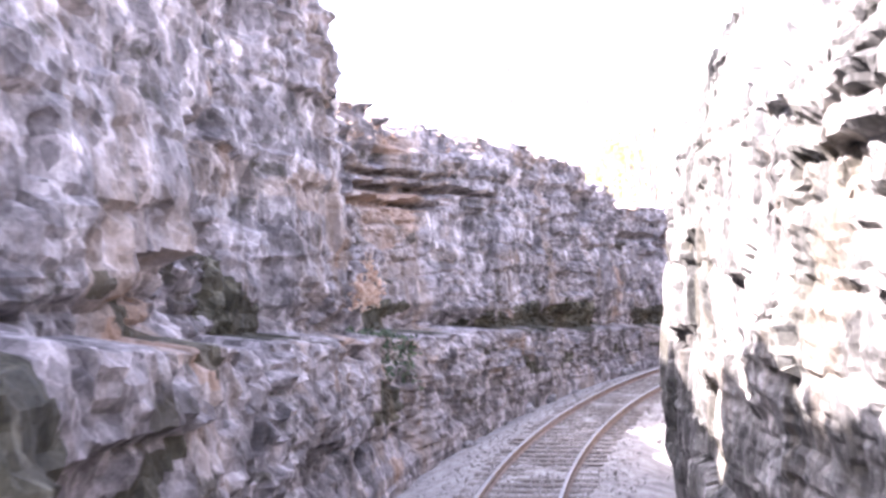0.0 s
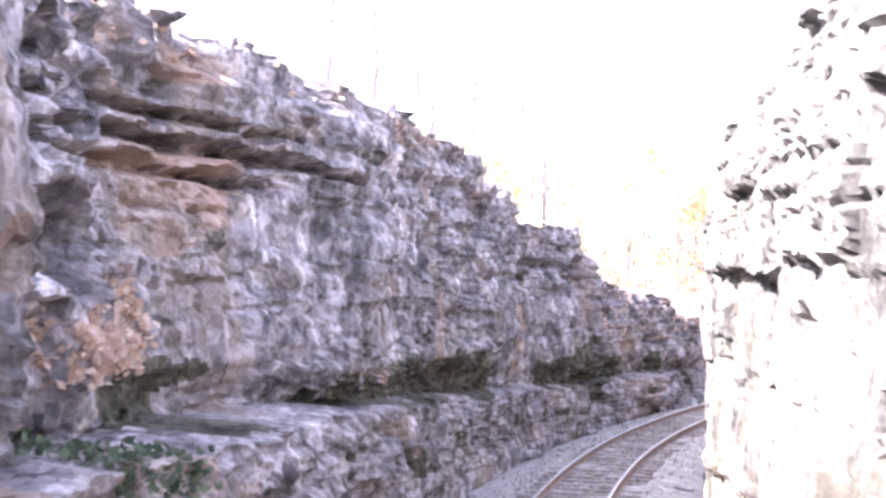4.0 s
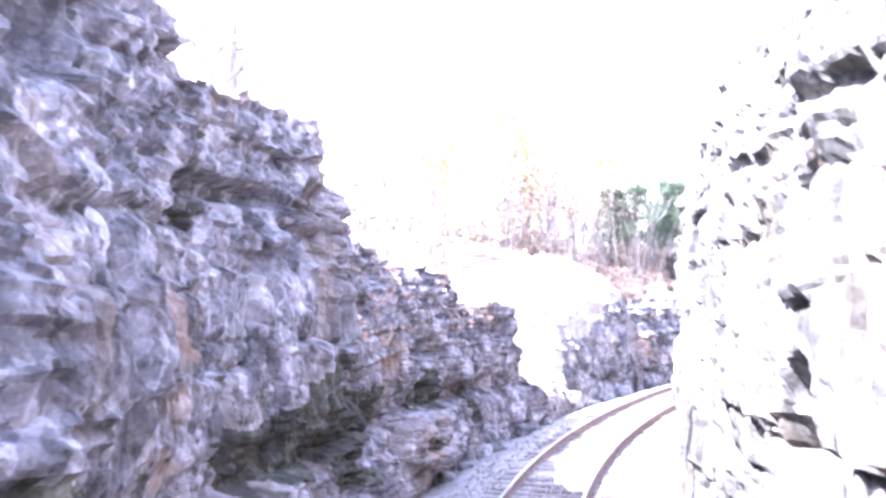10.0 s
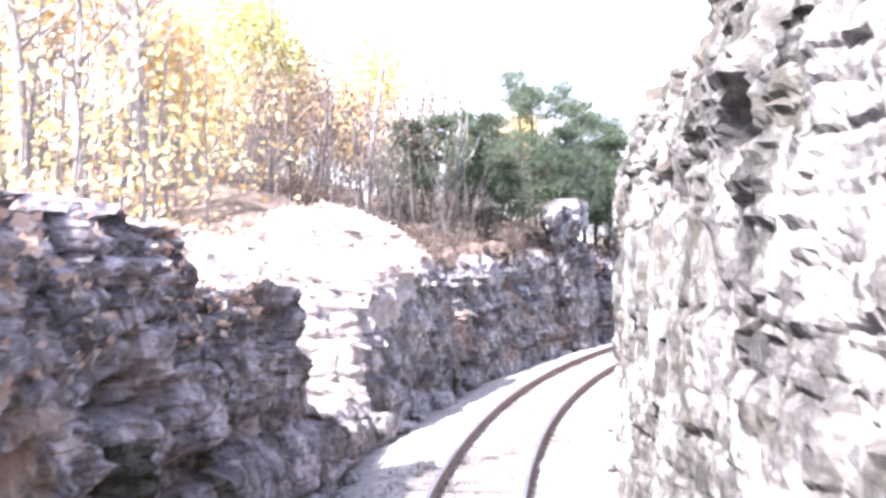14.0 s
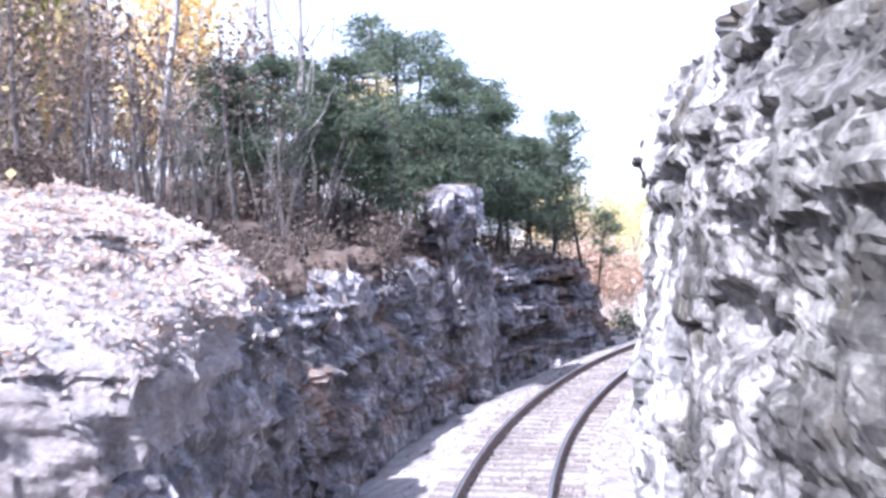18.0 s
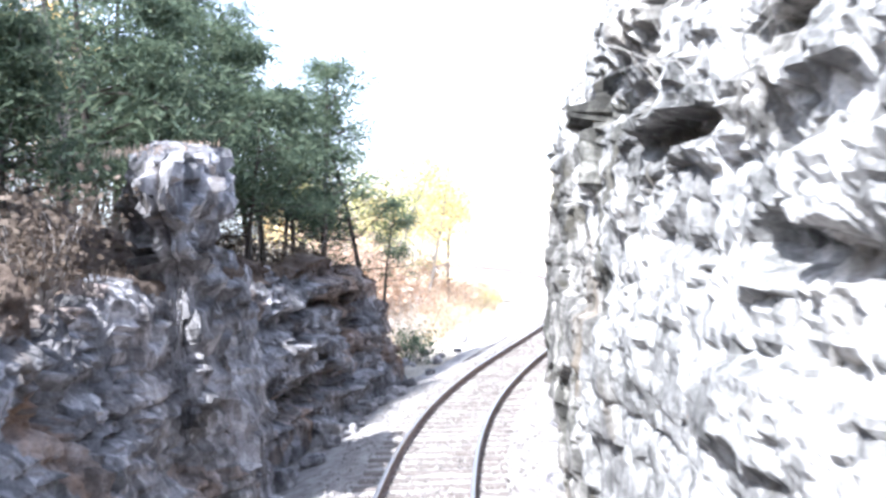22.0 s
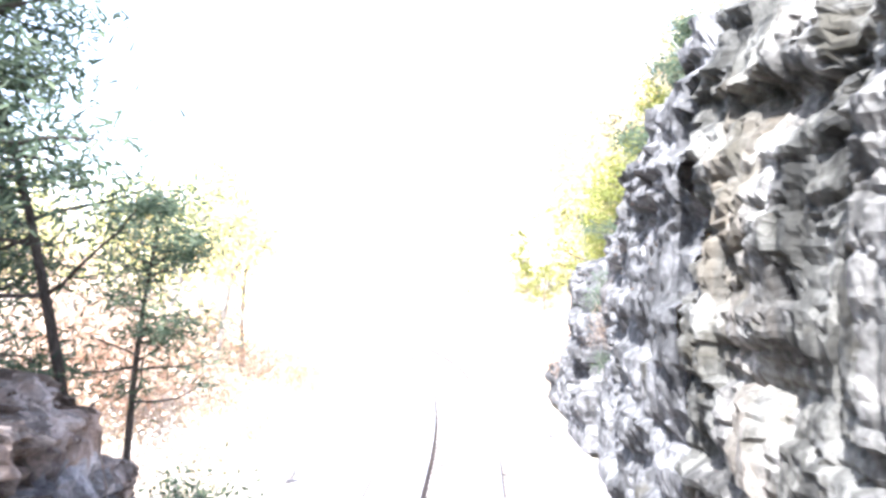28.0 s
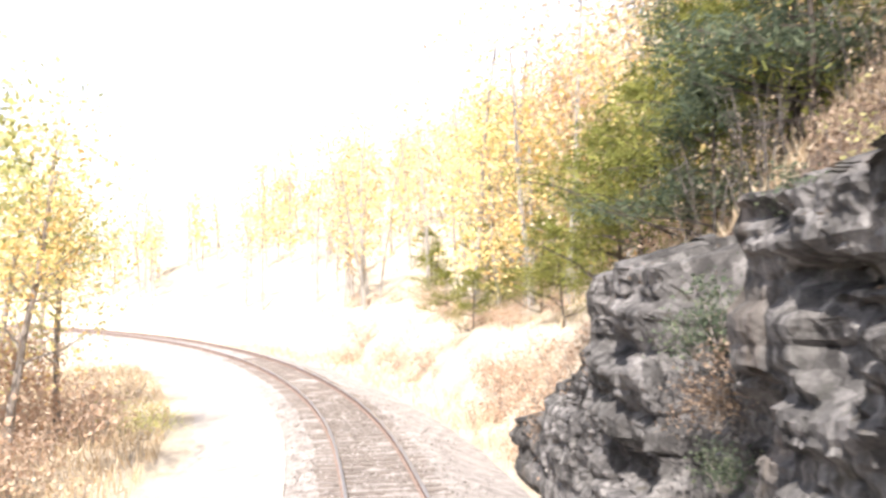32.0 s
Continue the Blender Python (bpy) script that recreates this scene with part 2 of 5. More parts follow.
ROCK_LEFT = rock_material("limestone_shaded_side", (0.098, 0.089, 0.088), (0.275, 0.247, 0.251), (0.475, 0.435, 0.432), (0.31, 0.24, 0.19), 0.54, False, 0.64, 0.585)
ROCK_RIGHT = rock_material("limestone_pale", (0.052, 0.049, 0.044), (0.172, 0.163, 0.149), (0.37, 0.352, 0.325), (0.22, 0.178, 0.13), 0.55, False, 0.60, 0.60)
ROCK_PALER = rock_material("limestone_paler", (0.13, 0.127, 0.12), (0.30, 0.292, 0.28), (0.50, 0.488, 0.47), (0.28, 0.235, 0.18), 0.60, False, 0.64, 0.66)
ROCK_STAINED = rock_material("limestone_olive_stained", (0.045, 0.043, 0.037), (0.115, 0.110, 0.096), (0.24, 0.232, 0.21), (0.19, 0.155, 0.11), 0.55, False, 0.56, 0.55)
ROCK_FAR = rock_material("limestone_dim", (0.105, 0.10, 0.103), (0.285, 0.272, 0.278), (0.49, 0.472, 0.476), (0.25, 0.19, 0.145), 0.56, False, 0.6, 0.62)
# weathered grey rock, its colour lowered further for the shade on the end cliff
ROCK_GREY = rock_material("limestone_weathered_shaded", (0.080, 0.078, 0.078), (0.130, 0.126, 0.125), (0.21, 0.205, 0.20), (0.21, 0.17, 0.135), 0.6, False, 0.6, 0.62)
ROCK_OLIVE = rock_material("limestone_dark_olive", (0.035, 0.034, 0.024), (0.085, 0.080, 0.058), (0.17, 0.16, 0.125), (0.13, 0.10, 0.07), 0.56, False, 0.55, 0.5)
ROCK_RUSTY = rock_material("limestone_rust_stained", (0.10, 0.082, 0.07), (0.285, 0.238, 0.215), (0.47, 0.415, 0.385), (0.33, 0.22, 0.155), 0.50, False, 0.64, 0.62)
ROCK_LOOSE = rock_material("limestone_loose", (0.17, 0.16, 0.165), (0.30, 0.285, 0.29), (0.44, 0.42, 0.41), (0.32, 0.25, 0.19), 0.6)
BALLAST = mottled("ballast", [(0.3, (0.22, 0.20, 0.185)), (0.5, (0.37, 0.34, 0.32)), (0.7, (0.51, 0.48, 0.455))], 3.0, 30, 0.95, 0.8)
STONE = leafy("ballast_stone", [(0.0, (0.19, 0.17, 0.16)), (0.5, (0.34, 0.31, 0.295)), (1.0, (0.50, 0.47, 0.45))], 0.95)
TIE = mottled("weathered_tie", [(0.3, (0.12, 0.10, 0.09)), (0.5, (0.21, 0.18, 0.16)), (0.7, (0.31, 0.275, 0.25))], 4.0, 40, 0.9, 0.7, True, 0.0, 0.02, (1, 6, 6))
RUST = mottled("rusty_rail_side", [(0.3, (0.19, 0.135, 0.11)), (0.6, (0.33, 0.25, 0.215))], 5.0, 60, 0.75, 0.3)
STEEL = mottled("worn_rail_head", [(0.3, (0.42, 0.40, 0.40)), (0.7, (0.55, 0.53, 0.53))], 2.0, 40, 0.32, 0.05, False, 0.9)
# leaf litter in three tones: sunlight and tree shade are put into the colours
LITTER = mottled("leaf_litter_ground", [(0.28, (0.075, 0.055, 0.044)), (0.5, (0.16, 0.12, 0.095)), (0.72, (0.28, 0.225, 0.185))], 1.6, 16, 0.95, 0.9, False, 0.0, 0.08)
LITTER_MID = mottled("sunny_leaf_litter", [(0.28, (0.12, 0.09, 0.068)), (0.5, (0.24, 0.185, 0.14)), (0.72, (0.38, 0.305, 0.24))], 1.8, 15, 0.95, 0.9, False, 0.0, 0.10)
LITTER_SUNLIT = mottled("sunlit_leaf_litter", [(0.28, (0.38, 0.335, 0.305)), (0.5, (0.60, 0.545, 0.51)), (0.72, (0.76, 0.71, 0.67))], 2.4, 14, 0.95, 1.0, False, 0.0, 0.12)
GRAVEL = mottled("pale_gravel", [(0.3, (0.36, 0.32, 0.28)), (0.5, (0.50, 0.46, 0.42)), (0.7, (0.60, 0.57, 0.53))], 1.2, 26, 0.95, 0.8, False, 0.0, 0.04)
GRASS_GROUND = mottled("dry_grass_ground", [(0.3, (0.42, 0.35, 0.26)), (0.5, (0.56, 0.49, 0.39)), (0.7, (0.66, 0.60, 0.51))], 0.5, 9, 0.95, 0.8, False, 0.0, 0.08)
BARK = mottled("grey_bark", [(0.3, (0.19, 0.17, 0.155)), (0.6, (0.40, 0.36, 0.33))], 5.0, 30, 0.95, 0.9, True, 0.0, 0.03, (1, 1, 0.25))
BARK_PALE = mottled("pale_bark", [(0.3, (0.22, 0.20, 0.18)), (0.6, (0.42, 0.40, 0.37))], 4.0, 30, 0.9, 0.6, True, 0.0, 0.02, (1, 1, 0.4))
BARK_DARK = mottled("cedar_bark", [(0.3, (0.05, 0.042, 0.036)), (0.6, (0.12, 0.10, 0.085))], 5.0, 30, 0.95, 0.9, True, 0.0, 0.03, (1, 1, 0.25))
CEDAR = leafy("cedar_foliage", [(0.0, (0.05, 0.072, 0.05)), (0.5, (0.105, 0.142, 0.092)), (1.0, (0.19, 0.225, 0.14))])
# cedar foliage again, with sunlight put into a brighter, yellower colour
CEDAR_SUN = leafy("cedar_foliage_sunlit", [(0.0, (0.09, 0.11, 0.028)), (0.5, (0.21, 0.23, 0.06)), (1.0, (0.36, 0.35, 0.10))])
AUTUMN = leafy("autumn_leaves", [(0.0, (0.78, 0.48, 0.20)), (0.5, (0.84, 0.68, 0.32)), (1.0, (0.85, 0.79, 0.46))])
OLIVE = leafy("late_leaves", [(0.0, (0.36, 0.37, 0.14)), (0.5, (0.55, 0.55, 0.24)), (1.0, (0.70, 0.64, 0.33))])
RUSSET = leafy("russet_leaves", [(0.0, (0.44, 0.29, 0.21)), (0.5, (0.62, 0.46, 0.35)), (1.0, (0.75, 0.63, 0.52))])
# brown leaves and bark darkened: the trees' shade is put into their colour
BROWN_SHADED = leafy("shaded_brown_leaves", [(0.0, (0.07, 0.052, 0.04)), (0.5, (0.15, 0.115, 0.09)), (1.0, (0.27, 0.215, 0.17))])
BARK_SHADED = mottled("shaded_bark", [(0.3, (0.09, 0.08, 0.074)), (0.6, (0.20, 0.18, 0.165))], 5.0, 30, 0.95, 0.9, True, 0.0, 0.03, (1, 1, 0.25))
TAN = leafy("tan_leaves", [(0.0, (0.17, 0.115, 0.08)), (0.5, (0.30, 0.22, 0.16)), (1.0, (0.46, 0.36, 0.28))])
PALE_LEAF = leafy("bleached_leaves", [(0.0, (0.42, 0.34, 0.29)), (0.5, (0.60, 0.53, 0.47)), (1.0, (0.74, 0.68, 0.62))])
STRAW = leafy("dry_stems", [(0.0, (0.42, 0.31, 0.20)), (0.5, (0.62, 0.50, 0.35)), (1.0, (0.74, 0.65, 0.50))])


# ---- mesh helpers ----
def mesh_object(name, verts, faces, mat, parent=None, label="", smooth=False, mats=None, face_mats=None, sharp=0):
    me = bpy.data.meshes.new(name)
    me.from_pydata(np.asarray(verts).tolist(), [], np.asarray(faces).tolist() if isinstance(faces, np.ndarray) else faces)
    for m in (mats or [mat]):
        me.materials.append(m)
    if face_mats is not None:
        me.polygons.foreach_set("material_index", np.asarray(face_mats, np.int32))
    if smooth:
        me.polygons.foreach_set("use_smooth", [True] * len(me.polygons))
    me.update()
    if sharp:
        me.set_sharp_from_angle(angle=radians(sharp))
    ob = new(name, me)
    if parent:
        ob.parent = parent
    if label:
        ob["label"] = label
    return ob


def grid_faces(n, m):
    i = np.arange(n - 1)[:, None] * m + np.arange(m - 1)[None]
    return np.stack([i, i + m, i + m + 1, i + 1], -1).reshape(-1, 4)


def sheet(name, pts, mat, flip=False, smooth=False, sharp=0):
    """A surface from an array of places, rows by columns."""
    n, m = pts.shape[:2]
    f = grid_faces(n, m)
    return mesh_object(name, pts.reshape(-1, 3), f[:, ::-1] if flip else f, mat, smooth=smooth, sharp=sharp)


# ---- the cutting: rock faces ----
def knots(s, pairs):
    return np.interp(s, [p[0] for p in pairs], [p[1] for p in pairs])


def broken(s, seed, high=0.35):
    """Unevenness of a rock edge along the track."""
    return high * (0.6 * blocks(s, 0 * s, 1.7, 1.0, seed) + 0.5 * fractal(s * 0.45, 0 * s, seed=seed + 9, octaves=3) + 0.3 * blocks(s, 0 * s, 0.6, 1.0, seed + 4))


def facets(s, z, wide, high, seed, step, tilt):
    """Fractured rock: flat facets, each set back and tilted by chance, meeting at sharp edges."""
    x, y = s / wide + 0.25 * smooth_noise(s / wide * 1.4, z / high * 1.4, seed=seed), z / high + 0.2 * smooth_noise(s / wide * 1.3, z / high * 1.3, seed=seed + 1)
    i, j = np.floor(x), np.floor(y)
    best = np.full(x.shape, 9.0)
    out = np.zeros(x.shape)
    for a in (-1, 0, 1):
        for b in (-1, 0, 1):
            u, v = i + a, j + b
            h = hashed(u, v, seed=seed + 2)
            k = h * 977
            px, py = x - u - k % 1.0, y - v - (k * 7.31) % 1.0
            far = px * px + py * py
            value = step * (2 * ((k * 3.77) % 1.0) - 1) + tilt * (px * wide * (2 * ((k * 5.13) % 1.0) - 1) + py * high * (2 * ((k * 11.9) % 1.0) - 1.3))
            near = far < best
            best = np.where(near, far, best)
            out = np.where(near, value, out)
    return out


def bedded(s, z, high, seed):
    """Thin beds that stand out and weather back, as stepped ledges along the face; -1 to 1."""
    zz = z / high + 0.6 * fractal(s * 0.12, z * 0.3, seed=seed, octaves=2) + 0.1 * smooth_noise(s * 1.3, z * 2, seed=seed + 1)
    out = 0
    for o in (-0.08, 0.0, 0.08):
        bed = np.floor(zz + o)
        part = zz + o - bed
        out = out + (hashed(bed, bed * 0, seed=seed + 2) * 2 - 1 + 0.5 * smooth_noise(s * 0.5, bed * 7.3, seed=seed + 3)) - 0.35 * part
    return out / 3


def jointed(s, z, wide, high, seed, step, tilt, gap=0.05):
    """Bedded rock split by upright joints: flat-faced blocks, each set back and tipped a little, with open cracks between them."""
    zz = z / high + 0.18 * smooth_noise(s / (wide * 5), z / (high * 4), seed=seed + 1) + 0.05 * smooth_noise(s / wide * 2.1, z / high * 2, seed=seed + 2)
    bed = np.floor(zz)
    v = zz - bed
    h = hashed(bed, bed * 0, seed=seed + 3)
    thick = np.ones_like(v)
    at = 0.3 + 0.4 * ((h * 91.7) % 1.0)
    split = h > 0.45
    upper = split & (v > at)
    thick = np.where(split, np.where(upper, 1 - at, at), thick)
    v = np.where(split, np.where(upper, v - at, v) / thick, v)
    bed = bed * 2 + upper
    span = wide * (0.55 + 1.0 * hashed(bed, bed * 0 + 5, seed=seed + 4))
    xx = s / span + 7 * hashed(bed, bed * 0 + 9, seed=seed + 5) + 0.16 * smooth_noise(s / wide * 1.2, z / high * 1.1, seed=seed + 6) + 0.06 * smooth_noise(s / wide * 4, z / high * 4, seed=seed + 7)
    joint = np.floor(xx)
    u = xx - joint
    k = hashed(bed, joint, seed=seed + 8) * 977
    out = step * (2 * (k % 1.0) - 1) + tilt * ((u - 0.5) * span * (2 * ((k * 5.13) % 1.0) - 1) + (v - 0.5) * thick * high * (2 * ((k * 11.9) % 1.0) - 1))
    edge = np.minimum(np.minimum(u, 1 - u) * span, np.minimum(v, 1 - v) * thick * high)
    open_joint = (k * 3.3) % 1.0
    return out + gap * open_joint * np.clip(1 - edge / 0.07, 0, 1) + 0.4 * gap * np.clip(1 - edge / 0.16, 0, 1) ** 2


SURFACE = {}


def rock_face(name, s0, s1, side, profile, mat, seed, step=0.07, rows=80, rough=1.0, ends=(0.0, 0.0), pits=(), flutes=0.0, beds=0.12, sheer=0.3, big=1.0, small=1.0, end_rise=0.0, mingle=0.55, mats=None, pick=None):
    """A broken rock face. profile(s) gives the corner points (reach from the track, height) of its section from foot to top.
    ends: metres over which the face turns away from the track at its two ends. pits: hollows (s, z, half width, half height, depth).
    flutes: depth of the upright grooves left by water and drilling. sheer: 0 for thin broken beds, 1 for tall smooth faces; mingle: how far the two run into each other."""
    near = np.arange(s0, s1 + 0.005, 0.01)
    middle = sum(np.broadcast_to(c[0], near.shape) for c in profile(near)[1:5]) / 4
    for length, edge, sign in ((ends[0], s0, 1), (ends[1], s1, -1)):
        if length:
            middle = middle + 6.0 * np.clip(1 - sign * (near - edge) / length, 0, 1) ** 2.2
    run = np.concatenate([[0], np.cumsum(np.hypot(np.diff(near), np.diff(middle)))])
    t = np.arange(0, run[-1], step)
    s = np.interp(t, run, near)
    corners = profile(s)
    reach = np.stack([np.broadcast_to(c[0], s.shape) for c in corners], 1)
    height = np.stack([np.broadcast_to(c[1], s.shape) for c in corners], 1)
    mean = np.hypot(np.diff(reach.mean(0)), np.diff(height.mean(0)))
    along = np.concatenate([[0], np.cumsum(mean)])
    v = np.linspace(0, along[-1], rows)
    r = np.stack([np.interp(v, along, reach[i]) for i in range(len(s))])
    z = np.stack([np.interp(v, along, height[i]) for i in range(len(s))])
    ss, ts = np.repeat(s[:, None], rows, 1), np.repeat(s0 + t[:, None], rows, 1)
    for length, edge, sign in ((ends[0], s0, 1), (ends[1], s1, -1)):
        if length:
            turn = 6.0 * np.clip(1 - sign * (ss - edge) / length, 0, 1) ** 2.2
            r, z = r + turn, np.minimum(z + end_rise * turn * np.clip(z / 2.5, 0, 1), np.maximum(z, 4.4))
    beds = np.broadcast_to(beds(s) if callable(beds) else beds, s.shape)[:, None]
    tall = sheer(ss, z) if callable(sheer) else np.full(ss.shape, float(sheer))
    small = np.broadcast_to(small(s) if callable(small) else small, s.shape)[:, None]
    tall = np.clip(tall + mingle * fractal(ts * 0.28, z * 0.30, seed=seed + 990, octaves=2), 0, 1)
    rugged = jointed(ts, z, 1.5, 0.75, seed + 100, 0.17, 0.16, 0.12) + small * jointed(ts, z, 0.55, 0.30, seed + 200, 0.07, 0.25, 0.06) + small * jointed(ts, z, 0.24, 0.15, seed + 240, 0.035, 0.22, 0.03) + 0.35 * small * facets(ts, z, 0.42, 0.27, seed + 210, 0.05, 0.30)
    plain = jointed(ts, z, 1.5, 3.0, seed + 110, 0.17, 0.10, 0.14) + 0.7 * small * jointed(ts, z, 0.50, 0.95, seed + 220, 0.055, 0.16, 0.05) + 0.7 * small * jointed(ts, z, 0.22, 0.36, seed + 250, 0.03, 0.16, 0.03) + 0.25 * small * facets(ts, z, 0.30, 0.55, seed + 230, 0.05, 0.22)
    push = big * (0.16 * blocks(ts, z, 3.6, 1.5, seed) + rugged * (1 - tall) + plain * tall)
    push = push + 0.22 * fractal(ts * 0.25, z * 0.22, seed=seed + 300, octaves=4) + 0.03 * fractal(ts * 2.3, z * 2.6, seed=seed + 410, octaves=2)
    push = push + beds * (1 - tall) * bedded(ts, z, 0.42, seed + 60)
    push = push + 0.12 * (1 - 0.5 * tall) * cracks(ts, z, 2.6, 0.8, seed + 950)
    if flutes:
        push = push + flutes * fractal(ts * 1.6, z * 0.16, seed=seed + 700, octaves=3)
    push = push + (1 - tall) * np.clip(fractal(ts * 0.8, z * 1.3, seed=seed + 900, octaves=2) - 0.40, 0, 0.5) * 0.7
    for ps, pz, pw, ph, depth in pits:
        q = ((ss - ps) / pw + 0.35 * fractal(ss * 0.9, z * 0.9, seed=seed + 800, octaves=2)) ** 2 + ((z - pz) / ph) ** 2
        push = push + depth * np.clip(1.6 * (1 - q), 0, 1)
    foot = np.clip((v - 0.2) / 0.8, 0.25, 1)[None]
    rough = np.broadcast_to(rough(s) if callable(rough) else rough, s.shape)[:, None]
    r = r + rough * push * foot
    zz = z + 0.05 * rough * fractal(ss * 1.3, z * 1.3, seed=seed + 500, octaves=3) * foot
    sx = ss + 0.05 * rough * fractal(ss * 1.1, z * 1.4, seed=seed + 600, octaves=3)
    pts = lay(sx, side * r, zz)
    SURFACE[name] = (ss, z, pts)
    f = grid_faces(len(s), rows)
    chosen = None
    if pick:
        chosen = pick(ss, z, np.repeat(v[None], len(s), 0))[:-1, :-1].ravel()
    return mesh_object(name, pts.reshape(-1, 3), f[:, ::-1] if side < 0 else f, mat, mats=mats, face_mats=chosen)


TOP_LEFT = [(-24, 10.8), (20, 10.6), (22.4, 10.0), (22.8, 8.7), (25.5, 8.4), (31, 8.25), (38.5, 8.2), (42, 7.9), (44, 7.7), (45.4, 7.3), (46.9, 6.8), (47.2, 6.55), (51.8, 6.75), (52.3, 6.1), (53.9, 5.85), (54.4, 5.1), (55.5, 4.8), (57.5, 4.45), (61.9, 4.2), (62.2, 3.5), (67.0, 3.15), (67.5, 1.5), (68.3, 1.0), (70, 0.6)]
LEDGE_LEFT = [(-24, 3.75), (8, 3.65), (12, 3.35), (22, 2.7), (31, 2.25), (50, 1.15), (65, 0.9), (68, 0.7), (70, 0.45)]


def left_high(s):
    ledge = knots(s, LEDGE_LEFT) + broken(s, 19, 0.10)
    top = np.maximum(knots(s, TOP_LEFT) + broken(s, 14, 0.4) * knots(s, [(40, 1.0), (46, 0.45), (66, 0.4), (67.5, 0.1)]), ledge + 0.12)
    back = knots(s, [(-24, 3.6), (13.8, 3.6), (14.05, 4.15), (18.4, 4.1), (18.7, 3.6), (22.6, 3.6), (22.9, 4.5), (27, 4.7), (31, 4.2), (34, 3.5), (45, 3.3), (54, 3.2), (70, 3.15)])
    lean = knots(s, [(-24, 0.4), (20, 0.4), (27, 1.0), (31, 0.7), (36, 0.35), (50, 0.25), (70, 0.2)])
    cave = knots(s, [(12, 0.1), (27, 0.12), (34, 0.15), (56, 0.2), (62, 0.1)])
    up = np.clip((top - ledge) / 4.0, 0.05, 1)
    return [(2.75, -0.6), (2.82, 0.6 * ledge), (2.92, ledge - 0.05), (back + cave, ledge + 0.10 * up), (back + cave, ledge + 0.45 * up), (back - 0.03, ledge + 0.75 * up), (back + lean * 0.4, 0.5 * (ledge + top) + 0.3 * up), (back + lean, top - 0.08), (back + lean + 0.8, top + 0.04), (back + lean + 2.6, top + 0.2)]


def left_sheer(s, z):
    ledge, top = knots(s, LEDGE_LEFT), knots(s, TOP_LEFT)
    share = (z - ledge) / np.maximum(top - ledge, 0.5)
    face = np.interp(share, [-0.5, -0.05, 0.05, 0.2, 0.5, 0.66], [0.75, 0.6, 0.4, 0.95, 0.9, 0.0])
    return face * knots(s, [(12, 1.0), (13.8, 1.0), (14.2, 0.35), (18.4, 0.4), (18.8, 1.1), (22.5, 1.1), (23, 0.3), (27, 0.55), (32, 1.0), (52, 0.8), (58, 0.55), (70, 0.4)])


# dark olive rock along the recess above the ledge, rusty patches elsewhere
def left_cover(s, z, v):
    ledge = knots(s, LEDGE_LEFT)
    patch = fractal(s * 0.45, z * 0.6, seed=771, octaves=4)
    olive_mask = (np.abs(z - ledge - 0.42) < 0.42 + 0.3 * patch) & (patch > -0.32) & (s > 26) & (s < 60)
    olive_mask |= (patch > 0.62) & (z < ledge + 1.6) & (z > 0.3 * ledge)
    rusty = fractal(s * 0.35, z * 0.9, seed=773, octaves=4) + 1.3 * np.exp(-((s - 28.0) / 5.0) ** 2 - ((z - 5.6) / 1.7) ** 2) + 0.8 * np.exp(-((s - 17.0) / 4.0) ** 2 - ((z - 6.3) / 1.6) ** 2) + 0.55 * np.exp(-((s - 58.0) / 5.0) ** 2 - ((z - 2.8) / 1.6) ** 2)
    return np.where(olive_mask, 1, np.where(rusty > 0.9, 2, 0))


LEFT_PITS = [(16.0, 6.6, 1.0, 0.5, 0.7), (13, 3.9, 2.2, 0.5, 0.3), (25.6, 4.7, 1.1, 0.8, 0.8), (27.5, 5.9, 4.5, 0.14, 0.6), (30.0, 6.35, 5.0, 0.16, 0.7), (29.0, 6.75, 4.0, 0.12, 0.5), (43.3, 6.3, 1.0, 0.75, 0.8), (38.2, 5.2, 0.5, 0.7, 0.4), (48.5, 5.2, 2.2, 0.2, 0.5), (46.3, 3.6, 0.35, 0.4, 0.5), (49.6, 4.3, 0.5, 0.22, 0.5), (51.5, 5.1, 0.6, 0.2, 0.5), (60, 2.4, 1.2, 0.25, 0.4)]
tagged(rock_face("rock_wall_left", -8, 70.2, -1, left_high, ROCK_LEFT, 11, rows=175, ends=(0, 1.0), flutes=0.08, pits=LEFT_PITS, sheer=left_sheer, big=0.9, beds=0.07, small=1.25, mats=[ROCK_LEFT, ROCK_OLIVE, ROCK_RUSTY], pick=left_cover), "tall grey limestone cutting wall in shade, with a low ledge", "rock wall", kind="structure")


def left_low_end(s):
    return [(2.9, -0.6), (3.0, 0.2), (3.3, 0.55), (4.2, 0.7), (6.5, 0.9)]


tagged(rock_face("rock_ledge_left", 69.0, 74.5, -1, left_low_end, ROCK_LEFT, 23, rows=40, rough=0.7, ends=(0, 1.0), sheer=0.0), "low broken limestone ledge at the foot of the cutting", "rock ledge", kind="structure")


SECOND_TOP = [(70.8, 2.1), (71.8, 2.5), (73, 2.8), (76, 3.2), (79.0, 3.6), (80.2, 3.35), (83, 3.45), (88.6, 3.6), (95, 3.7), (95.5, 3.45), (104.6, 3.05), (107, 2.85), (109.4, 2.25), (110.4, 1.9)]


def far_back(s):
    return knots(s, [(70, 3.3), (79.0, 3.3), (80.2, 3.5), (85, 3.4), (90, 3.45), (92.6, 3.4), (92.9, 3.1), (95.0, 3.1), (95.3, 3.55), (111, 3.55)])


